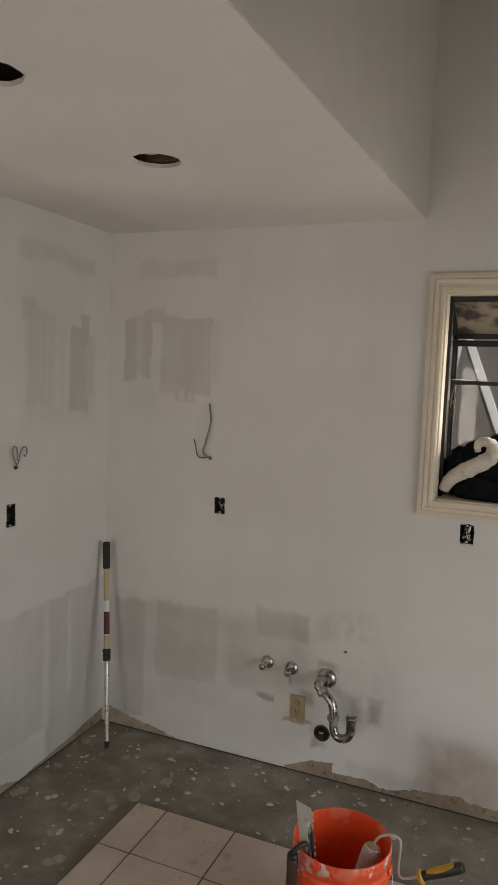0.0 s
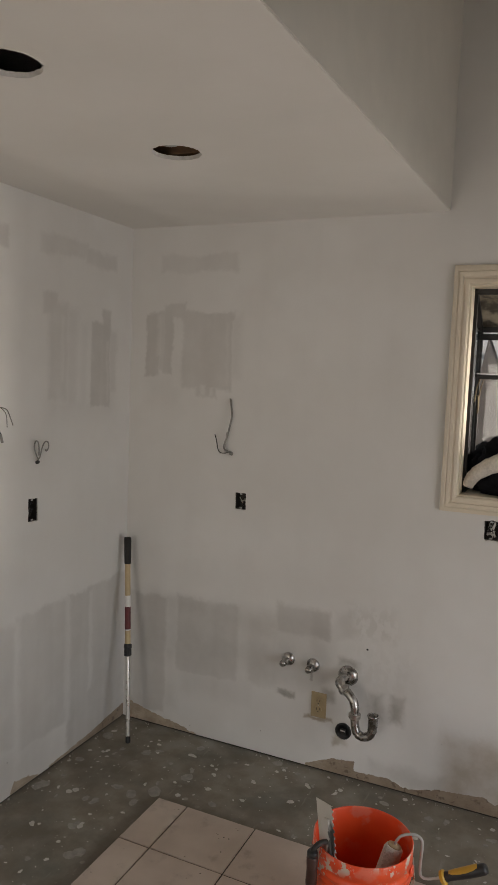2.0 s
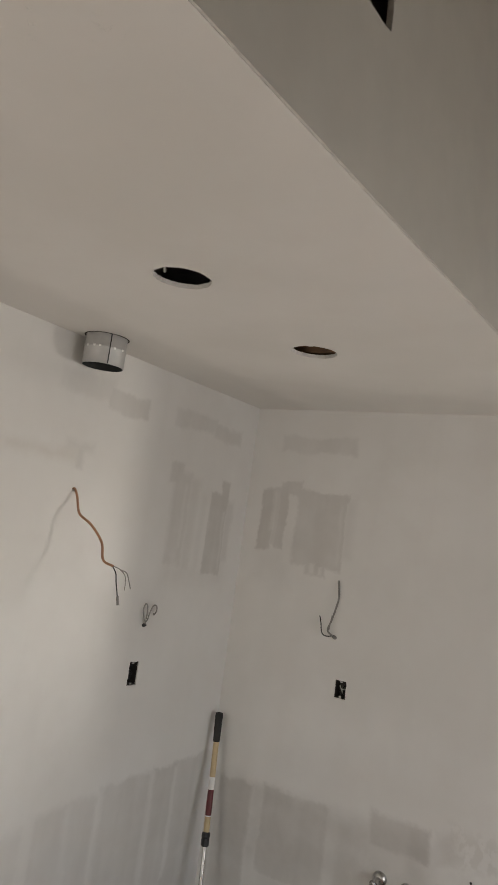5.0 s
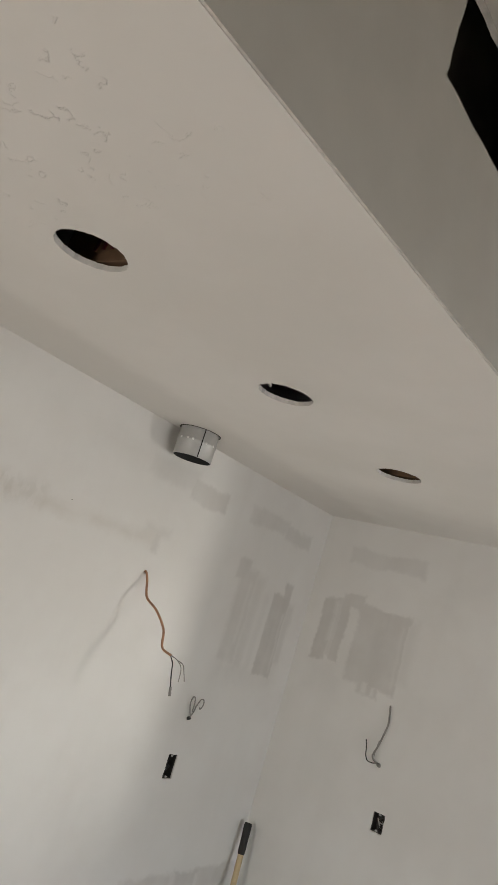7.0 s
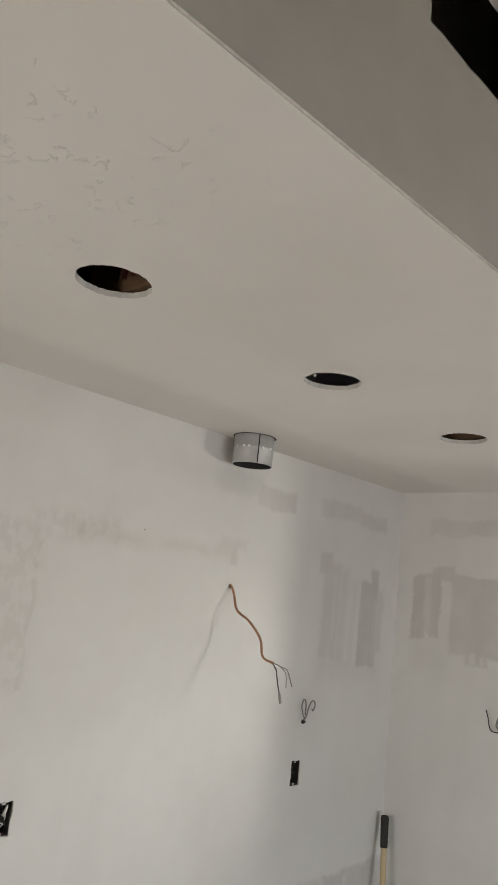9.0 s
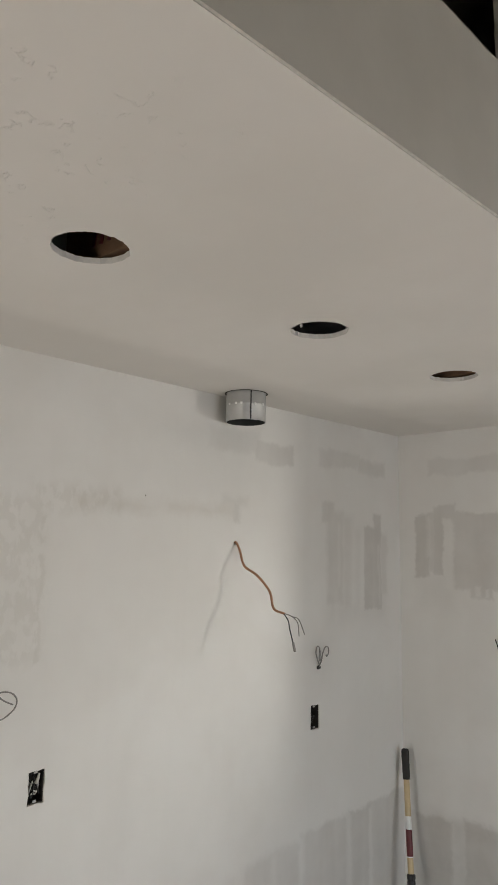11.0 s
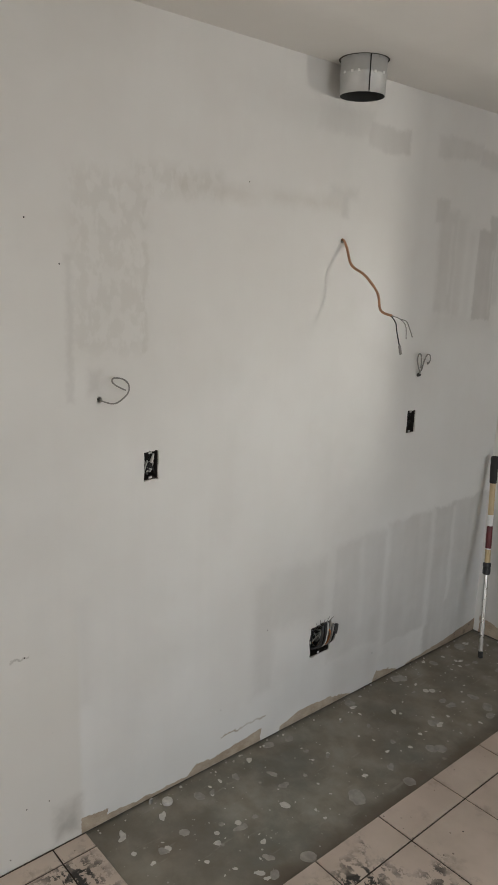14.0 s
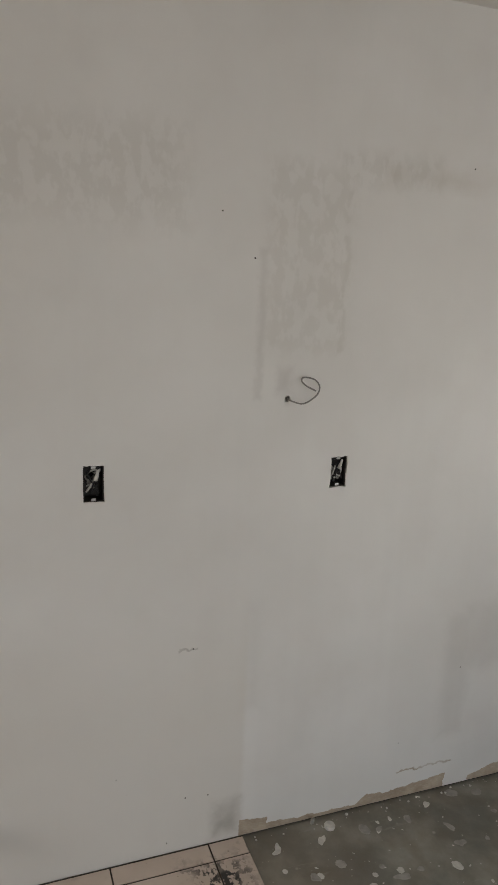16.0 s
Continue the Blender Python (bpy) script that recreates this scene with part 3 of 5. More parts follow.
north = panel([(-0.12, -0.002), (EAST + 0.1, -0.002), (EAST + 0.1, HIGH), (-0.12, HIGH)],
              [(rough_rect(0.596, 0.650, 1.143, 1.221, 0.0022, 1), False), (rough_rect(1.708, 1.764, 1.143, 1.224, 0.003, 2), False),
               ([(WIN[0], WIN[2]), (WIN[1], WIN[2]), (WIN[1], WIN[3]), (WIN[0], WIN[3])], True)], 0.13)
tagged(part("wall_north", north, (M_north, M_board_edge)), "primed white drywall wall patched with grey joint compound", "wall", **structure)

west = panel([(SOUTH - 0.1, -0.002), (0, -0.002), (0, HIGH), (SOUTH - 0.1, HIGH)],
             [(rough_rect(-0.717, -0.661, 1.130, 1.226, 0.002, 3), False), (rough_rect(-2.010, -1.957, 1.137, 1.228, 0.002, 4), False),
              (rough_rect(-2.714, -2.660, 1.142, 1.240, 0.001, 5), False), (rough_rect(-1.232, -1.115, 0.262, 0.396, 0.005, 6), False),
              (rough_circle(-2.158, 1.403, 0.009, 0.002, 7, 10), False), (rough_circle(-1.183, 1.887, 0.008, 0.002, 8, 10), False)], 0.12)
wall_west = part("wall_west", west, (M_west, M_board_edge))
wall_west.matrix_world = WEST
tagged(wall_west, "primed white drywall wall with joint compound patches and a bare paper edge", "wall", **structure)

# unseen wall; its opening is added to let the fill lamp in
wall_south = part("wall_south", panel([(0, -0.002), (EAST, -0.002), (EAST, HIGH), (0, HIGH)], [([(0.12, 0.02), (1.25, 0.02), (1.25, 2.05), (0.12, 2.05)], True)], 0.1), (M_upper, M_board_edge))
wall_south.matrix_world = pose(0, SOUTH - 0.1, 0)
tagged(wall_south, "plain pale painted wall with an opening added for fill light", "wall", **structure)
wall_east = part("wall_east", panel([(0, -0.002), (-SOUTH, -0.002), (-SOUTH, HIGH), (0, HIGH)], [([(0.75, 0.02), (2.75, 0.02), (2.75, 2.05), (0.75, 2.05)], True)], 0.1), (M_upper, M_board_edge))
wall_east.matrix_world = pose(EAST, 0, 0, 0, 0, -90)
tagged(wall_east, "plain pale painted wall with an open doorway", "wall", **structure)

# dark strips added for the shadow line between drywall and slab
for name, size in (("gap_shade_west", (-0.05, -0.005, EDGE_W_WALL, 0.0, -0.0105, 0.012)), ("gap_shade_north", (-0.05, 2.7, 0.005, 0.05, -0.0105, 0.012))):
    tagged(part(name, boxed(*size), M_dark), "dark strip for the shade in the gap under the drywall", "trim", **structure)

x_far = SOFFIT_X + SOFFIT_LEAN * SOUTH
low = panel([(0, 0), (SOFFIT_X - 0.004, 0), (x_far - 0.004, -SOUTH), (0, -SOUTH)],
            [(rough_circle(x, -y, 0.077, 0.0022, 20 + k, 60), False) for k, (x, y) in enumerate(LIGHT_HOLES)] + [(rough_circle(DUCT[0], -DUCT[1], 0.079, 0.001, 30), False)], 0.29)
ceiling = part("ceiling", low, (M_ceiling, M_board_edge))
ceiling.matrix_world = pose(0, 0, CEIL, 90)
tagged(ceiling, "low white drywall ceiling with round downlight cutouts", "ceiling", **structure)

lean = math.degrees(math.atan(SOFFIT_LEAN))
soffit = panel([(SOUTH - 0.05, CEIL + 0.002), (0, CEIL + 0.002), (0, HIGH), (SOUTH - 0.05, HIGH)], [(rough_rect(-2.335, -1.965, 2.762, 2.960, 0.003, 9, 9), False)], 0.30)
soffit_wall = part("soffit_wall", soffit, (M_upper, M_board_edge))
soffit_wall.matrix_world = pose(SOFFIT_X, 0, 0, 0, 0, 90 - lean)
tagged(soffit_wall, "grey-white drywall face above the low ceiling with a rectangular cutout", "wall", **structure)
high = part("ceiling_high", boxed(1.0, EAST, SOUTH, 0, HIGH - 0.004, HIGH + 0.1), M_upper)
tagged(high, "plain white high ceiling", "ceiling", **structure)


# ---- joists seen through the cutouts ----
def joist(x0, x1, y, marks):
    ob = empty("ceiling_joist", pose(x0, y, CEIL + 0.02), "rough brown lumber joist above the ceiling cutout", "joist", "ceiling joists")
    part("beam", boxed(0, x1 - x0, -0.019, 0.019, 0, 0.20, 0.002), M_wood, ob)
    for k in range(marks):
        part("print_mark", turned(boxed(-0.006, 0.006, -0.0205, -0.0185, 0.03, 0.11), pose(0.10 + 0.028 * k, 0, 0, 0, 14, 0)), M_red, ob, "faded red stamped bar")
    return ob


joist(0.58, 1.0, -2.318, 4)
joist(0.62, 1.05, -0.905, 0)


def attic_cable(points):
    ob = empty("attic_cable", pose(0, 0, CEIL), "pale cable lying above the ceiling cutout", "cable", "attic cables")
    part("sheath", tube(glide(points, 6), 0.004, 8), M_wire_white, ob, smooth=True)
    return ob


attic_cable([(0.70, -0.98, 0.06), (0.78, -0.96, 0.035), (0.85, -0.945, 0.05), (0.95, -0.94, 0.02)])
attic_cable([(0.73, -1.75, 0.02), (0.735, -1.735, 0.035), (0.75, -1.72, 0.03), (0.74, -1.70, 0.018)])


# ---- wall fittings, each built facing -y round its own middle ----
def device_box(m, wide, high, seed, label, white=2, black=2, deep=0.055):
    rng = random.Random(seed)
    ob = empty("electrical_box", m, label, "electrical box", "open electrical boxes")
    w, h = wide / 2, high / 2
    bm = bmesh.new()
    for a in ((-w, -w + 0.002, 0.004, deep, -h, h), (w - 0.002, w, 0.004, deep, -h, h), (-w + 0.002, w - 0.002, 0.004, deep, -h, -h + 0.002),
              (-w + 0.002, w - 0.002, 0.004, deep, h - 0.002, h), (-w, w, deep, deep + 0.002, -h, h)):
        box(bm, *a)
    part("box_shell", bm, M_box, ob)
    for s in (-1, 1):
        part("mounting_tab", boxed(-0.006, 0.006, 0.005, 0.007, s * (h - 0.005) - 0.004, s * (h - 0.005) + 0.004, 0.001), M_zinc, ob, "bright screw tab")
    for k in range(white + black):
        mat = M_wire_white if k < white else M_wire_black
        x = rng.uniform(-w * 0.6, w * 0.6)
        pts = [(x, deep - 0.004, rng.uniform(-h, h) * 0.6)]
        for j in range(4):
            pts.append((rng.uniform(-w, w) * 0.72, rng.uniform(0.008, deep * 0.6), rng.uniform(-h, h) * 0.72))
        part("wire", tube(glide(pts, 5), 0.0024 if k < white else 0.002, 6), mat, ob, smooth=True)
    if white > 1:
        a = Vector((w * 0.2, 0.01, h * 0.15))
        part("wire_nut", tube([a, a + Vector((0.004, -0.002, 0.012)), a + Vector((0.008, -0.003, 0.028))], [0.006, 0.005, 0.003], 8), M_wire_white, ob, "pale twist connector", True)
    return ob


def on_north(x, z, y=0.0):
    return pose(x, y, z)


def on_west(y, z, x=0.0):
    return pose(x, y, z, 0, 0, 90)


device_box(on_north(0.623, 1.182), 0.052, 0.076, 11, "dark open switch box with a loop of white wire", 1, 2)
device_box(on_north(1.736, 1.184), 0.054, 0.078, 12, "dark open box below the window with tangled wires", 3, 3)
device_box(on_west(-0.689, 1.178), 0.053, 0.094, 13, "dark narrow open box in the drywall", 0, 3)
device_box(on_west(-1.984, 1.183), 0.051, 0.090, 14, "open box stuffed with white and black wires", 4, 3)
device_box(on_west(-2.687, 1.191), 0.053, 0.098, 15, "open metal box with white connector and black wires", 3, 3)


def range_box():
    ob = device_box(on_west(-1.174, 0.329), 0.112, 0.128, 16, "ragged open box low on the wall, crammed with thick cables", 4, 6, 0.07)
    rng = random.Random(5)
    for k, (mat, r) in enumerate(((M_wire_black, 0.006), (M_wire_black, 0.006), (M_wire_white, 0.005), (M_copper, 0.004), (M_wire_grey, 0.005), (M_wire_black, 0.0045), (M_wire_white, 0.0035))):
        x = -0.03 + 0.014 * k
        pts = [(x - 0.02, 0.06, -0.02 + 0.01 * (k % 3)), (x - 0.01, 0.02, -0.035), (x + 0.012, -0.012, -0.02), (x + 0.018, -0.022 - 0.004 * (k % 2), 0.03), (x + 0.02 + rng.uniform(-0.01, 0.01), -0.018, 0.062 + rng.uniform(-0.03, 0.016))]
        part("cable_end", tube(glide(pts, 5), r, 7), mat, ob, smooth=True)
    a = Vector((0.062, -0.028, 0.02))
    part("wire_nut", tube([a, a + Vector((0, 0, 0.012)), a + Vector((0.002, 0, 0.04))], [0.006, 0.008, 0.009], 8), M_wire_black, ob, "black taped cable end", True)
    for k in range(5):
        pts = [(-0.03 + 0.016 * k, 0.005, 0.05), (-0.034 + 0.018 * k, -0.012, 0.075), (-0.045 + 0.026 * k, -0.016, 0.092 + 0.006 * (k % 2))]
        part("torn_strand", tube(glide(pts, 4), 0.0011, 5), M_wire_grey, ob, smooth=True)
    return ob


range_box()


def outlet(m):
    ob = empty("wall_outlet", m, "almond duplex outlet with cover plate on the wall", "outlet")
    part("cover_plate", boxed(-0.036, 0.036, -0.006, 0.0, -0.058, 0.058, 0.003), M_almond, ob)
    for s in (-1, 1):
        face = part("socket_face", turned(lathe([(0.0165, 0), (0.0165, 0.002), (0.0155, 0.003)], 24, None, (True, True)), pose(0, -0.006, s * 0.0195, 90)), M_almond, ob)
        for x, h in ((-0.0065, 0.008), (0.0065, 0.0065)):
            part("slot", boxed(x - 0.0012, x + 0.0012, -0.0098, -0.0088, s * 0.0195 + 0.002 - h / 2, s * 0.0195 + 0.004 + h / 2), M_slot, face)
        part("earth_hole", turned(lathe([(0.0028, 0), (0.0028, 0.001)], 10, None, (True, True)), pose(0, -0.0088, s * 0.0195 - 0.0095, 90)), M_slot, face)
    part("screw", turned(lathe([(0.003, 0), (0.003, 0.0012), (0.002, 0.0018)], 10, None, (True, True)), pose(0, -0.006, 0, 90)), M_zinc, ob)
    return ob


outlet(on_north(1.052, 0.297))


def stub_valve(m, turn):
    ob = empty("water_stub", m, "chrome capped water supply stub with round escutcheon", "pipe fitting", "water stubs")
    part("escutcheon", turned(lathe([(0.031, 0), (0.031, 0.003), (0.026, 0.012), (0.015, 0.017), (0.012, 0.018)], 28, None, (True, True)), pose(0, 0, 0, 90)), M_chrome, ob, smooth=True)
    part("stub_pipe", tube([(0, -0.012, 0), (-0.004, -0.050, -0.004)], 0.0125, 14), M_chrome, ob, smooth=True)
    part("compression_nut", turned(lathe([(0.0165, 0), (0.0175, 0.003), (0.0175, 0.012), (0.016, 0.015)], 6, None, (True, True)), pose(-0.003, -0.036, -0.003, 90)), M_chrome, ob, "worn nut")
    part("cap", turned(lathe([(0.0150, 0), (0.0150, 0.014), (0.013, 0.018)], 16, None, (True, True)), pose(-0.005, -0.045, -0.005, 90, 0, turn)), M_chrome, ob, smooth=True)
    return ob


stub_valve(on_north(0.897, 0.481), -8)
stub_valve(on_north(1.016, 0.475), 6)


def sink_trap():
    ob = empty("sink_trap", on_north(1.182, 0.462), "dulled chrome sink drain trap hanging from the wall", "pipe trap")
    part("wall_flange", turned(lathe([(0.045, 0), (0.045, 0.004), (0.038, 0.016), (0.026, 0.022), (0.022, 0.023)], 32, None, (True, True)), pose(0, 0, 0, 90)), M_chrome, ob, smooth=True)
    arm = glide([(0, -0.012, 0), (-0.004, -0.036, 0.004), (-0.013, -0.058, 0.003), (-0.015, -0.080, -0.008), (0.006, -0.086, -0.028)], 7)
    part("trap_arm", tube(arm, 0.0195, 18), M_chrome, ob, smooth=True)
    bend = [(0.004, -0.085, -0.026), (0.030, -0.094, -0.038), (0.055, -0.102, -0.062), (0.065, -0.106, -0.092), (0.067, -0.108, -0.130), (0.071, -0.110, -0.168), (0.084, -0.113, -0.196), (0.110, -0.116, -0.203), (0.136, -0.119, -0.190), (0.148, -0.120, -0.165), (0.149, -0.120, -0.145)]
    part("trap_bend", tube(glide(bend, 7), 0.0185, 18), M_chrome, ob, smooth=True)
    for p, q, r in (((0, -0.020, 0.001), (-0.006, -0.040, 0.004), 0.0265), ((-0.002, -0.084, -0.022), (0.016, -0.089, -0.033), 0.025), ((0.067, -0.107, -0.112), (0.067, -0.108, -0.134), 0.0265)):
        a, c = Vector(p), Vector(q)
        part("slip_nut", tube([a, a.lerp(c, 0.12), a.lerp(c, 0.88), c], [r * 0.88, r, r, r * 0.88], 14), M_chrome, ob, "worn slip nut")
    cup = lathe([(0.0205, -0.07), (0.0205, -0.012), (0.0245, -0.008), (0.0248, -0.003), (0.0235, 0.0), (0.0215, 0.0), (0.0195, -0.004), (0.0190, -0.05)], 26)
    part("open_cup", turned(cup, pose(0.149, -0.120, -0.096)), M_chrome, ob, "upright open pipe end", True)
    part("cup_bore", turned(lathe([(0.0192, -0.03), (0.0192, -0.028)], 20, None, (True, True)), pose(0.149, -0.120, -0.096)), M_slot, ob, "dark bore")
    return ob


sink_trap()


def drain_stub():
    ob = empty("drain_stub", on_north(1.172, 0.203), "black plastic drain stub with square plug in the wall", "pipe fitting")
    part("collar", turned(lathe([(0.032, 0.01), (0.037, 0.0), (0.037, 0.006), (0.031, 0.009), (0.028, 0.002)], 28, None, (False, True)), pose(0, 0, 0, 90)), M_black, ob, smooth=True)
    part("plug_square", boxed(-0.012, 0.012, -0.014, -0.002, -0.012, 0.012, 0.002), M_black, ob)
    part("plug_mark", boxed(-0.011, 0.011, -0.0152, -0.0138, 0.003, 0.009, 0.0005), M_zinc, ob, "pale scraped edge")
    return ob


drain_stub()


# ---- loose cables ----
def cable(name, m, label, strands):
    ob = empty(name, m, label, "cable")
    for nm, pts, r, mat in strands:
        part(nm, tube(glide(pts, 7), r, 8), mat, ob, smooth=True)
    return ob


cable("wall_cable", on_west(-1.183, 1.887), "yellowed electric cable drooping out of the wall, bare at the end", [
    ("sheath", [(0, 0.02, 0.0), (0.0, -0.004, 0.004), (0.002, -0.023, -0.025), (-0.012, -0.062, -0.083), (0.003, -0.114, -0.117), (0.034, -0.148, -0.174), (0.028, -0.174, -0.233), (0.044, -0.213, -0.25)], 0.0046, M_sheath),
    ("black_conductor", [(0.042, -0.21, -0.249), (0.036, -0.236, -0.272), (0.034, -0.245, -0.30), (0.033, -0.263, -0.352)], 0.0022, M_wire_black),
    ("connector", [(0.033, -0.262, -0.346), (0.035, -0.264, -0.360), (0.038, -0.266, -0.376)], 0.0050, M_wire_grey),
    ("earth_wire", [(0.043, -0.212, -0.249), (0.052, -0.24, -0.258), (0.058, -0.262, -0.28), (0.056, -0.27, -0.325)], 0.0016, M_wire_grey),
    ("white_conductor", [(0.052, -0.24, -0.258), (0.064, -0.26, -0.266), (0.060, -0.28, -0.292), (0.056, -0.295, -0.316)], 0.0018, M_wire_grey),
])
cable("wall_cable", on_west(-2.158, 1.403), "thin grey wire looping out of a small hole", [
    ("wire", [(0, 0.012, 0), (0.004, -0.012, -0.004), (0.040, -0.02, -0.012), (0.078, -0.02, 0.010), (0.088, -0.016, 0.034), (0.072, -0.014, 0.054), (0.040, -0.014, 0.060), (0.034, -0.014, 0.050), (0.050, -0.014, 0.036), (0.078, -0.014, 0.022)], 0.0022, M_wire_grey),
])
cable("wall_cable", on_west(-0.671, 1.375), "stiff grey wire curled into two loops on the wall", [
    ("wire", [(0, 0.0, 0), (-0.004, -0.014, 0.012), (-0.022, -0.018, 0.034), (-0.034, -0.018, 0.066), (-0.026, -0.018, 0.090), (-0.012, -0.018, 0.086), (-0.006, -0.018, 0.060), (-0.006, -0.018, 0.03)], 0.0028, M_wire_grey),
    ("wire", [(0.002, 0, 0), (0.004, -0.016, 0.026), (0.008, -0.020, 0.056), (0.024, -0.022, 0.084), (0.044, -0.022, 0.082), (0.048, -0.022, 0.062), (0.036, -0.022, 0.046), (0.030, -0.022, 0.052)], 0.0028, M_wire_grey),
    ("wire_hole", [(0, 0.004, 0), (0.001, -0.005, 0.001), (0.002, -0.010, 0.006)], 0.0075, M_wire_black),
])
cable("wall_cable", on_north(0.566, 1.400), "grey cable bent up the wall with a black conductor", [
    ("sheath", [(0, 0.0, 0), (-0.012, -0.014, 0.010), (-0.028, -0.022, 0.03), (-0.012, -0.024, 0.080), (0.004, -0.022, 0.150), (0.004, -0.014, 0.185), (-0.008, -0.010, 0.255)], 0.0042, M_wire_grey),
    ("earth_wire", [(-0.022, -0.02, 0.028), (-0.018, -0.026, 0.06), (-0.012, -0.028, 0.10)], 0.0014, M_wire_grey),
    ("black_conductor", [(-0.004, -0.006, 0.008), (-0.022, -0.02, 0.002), (-0.046, -0.024, 0.004), (-0.058, -0.026, 0.024), (-0.064, -0.026, 0.056), (-0.074, -0.026, 0.086)], 0.0025, M_wire_black),
    ("torn_hole", [(0.002, 0.003, -0.002), (0.003, -0.004, 0.0), (0.0, -0.010, 0.004)], 0.0085, M_wire_grey),
])


# ---- round vent duct below the ceiling ----
def vent_duct():
    ob = empty("vent_duct", pose(DUCT[0], DUCT[1], CEIL - 0.11), "short round galvanized vent duct through the ceiling", "vent duct")
    bm = lathe([(0.0730, 0.0), (0.0745, 0.001), (0.0745, 0.056), (0.0762, 0.059), (0.0762, 0.065), (0.0745, 0.068), (0.0745, 0.20)], 64)
    for v in bm.verts:
        v.co += Vector((v.co.x, v.co.y, 0)) * (0.016 * noise.noise(Vector((v.co.x * 22, v.co.y * 22, v.co.z * 9))))
    part("sleeve", bm, M_zinc, ob, smooth=True)
    # same metal as the sleeve, with the inner shade in its colour
    part("lining", lathe([(0.0722, 0.0005), (0.0722, 0.20), (0.01, 0.201)], 48), M_zinc_in, ob, "inside of the sleeve, its shade put in as near black", True)
    part("seam", turned(boxed(0.0738, 0.0765, -0.0018, 0.0018, 0.002, 0.112, 0.0006), pose(0, 0, 0, 0, 0, -33)), M_zinc_in, ob, "dark lapped seam")
    # raised dimples in a paler zinc, so the highlight is in their colour
    for turn, high in ((-76, 0.062), (-60, 0.062), (-20, 0.060), (8, 0.062), (-100, 0.062)):
        part("crimp_glint", turned(boxed(0.0745, 0.0785, -0.004, 0.004, high - 0.004, high + 0.004, 0.0018), pose(0, 0, 0, 0, 0, turn)), M_glint, ob, "crimped dimple with its glint put in as pale zinc")
    for turn, wide in ((-92, 0.010), (-52, 0.014), (-6, 0.009)):
        part("bent_tab", turned(boxed(0.0748, 0.0775, -wide, wide, 0.103, 0.1085, 0.0008), pose(0, 0, 0, 0, 0, turn)), M_zinc, ob, "bent sheet tab")
    # dark ring in place of the shade in the cut
    part("cut_gap", lathe([(0.0765, 0.1085), (0.0815, 0.1085), (0.0815, 0.1095), (0.0765, 0.1095), (0.0765, 0.1085)], 40), M_dark, ob, "dark cut round the sleeve")
    return ob


vent_duct()


# ---- extension pole leaning in the corner ----
def extension_pole():
    foot, top = Vector((0.176, -0.214, -0.011)), Vector((0.044, -0.058, 0.948))
    axis = top - foot
    ob = empty("extension_pole", Matrix.Translation(foot) @ axis.to_track_quat("Z", "Y").to_matrix().to_4x4(), "telescopic paint roller pole with black grip leaning in the corner", "roller pole")
    n = axis.length
    part("inner_tube", lathe([(0.0105, 0.03), (0.0105, n * 0.43)], 16), M_steel, ob, "bare steel tube", True)
    part("threaded_tip", lathe([(0.008, 0.0), (0.0115, 0.004), (0.0115, 0.03), (0.0095, 0.036)], 14, None, (True, True)), M_black, ob)
    part("locking_collar", lathe([(0.014, n * 0.415), (0.0185, n * 0.42), (0.0185, n * 0.445), (0.0165, n * 0.45), (0.0195, n * 0.455), (0.0195, n * 0.470), (0.015, n * 0.475)], 10, None, (True, True)), M_black, ob)
    part("lock_button", boxed(-0.012, 0.008, -0.026, -0.012, n * 0.445, n * 0.47, 0.003), M_black, ob)
    part("outer_tube", lathe([(0.0135, n * 0.472), (0.0135, n * 0.88)], 18), M_fibre, ob, "tan fibreglass tube", True)
    label = part("paper_label", lathe([(0.0139, n * 0.54), (0.0139, n * 0.71)], 18), M_white, ob, "white and red paper label", True)
    part("red_band", lathe([(0.0143, n * 0.545), (0.0143, n * 0.655)], 18), M_red, label, "dark red printed band", True)
    for k in range(4):
        part("print_bar", boxed(-0.006, 0.004, -0.0152, -0.0138, n * (0.665 + 0.01 * k), n * (0.668 + 0.01 * k)), M_wire_grey, label, "small grey print bar")
    part("grip", lathe([(0.0145, n * 0.865), (0.0165, n * 0.87), (0.0175, n * 0.93), (0.0185, n * 0.985), (0.016, n * 0.998), (0.008, n)], 20, None, (True, True)), M_rubber, ob, "black rubber grip", True)
    return ob


extension_pole()


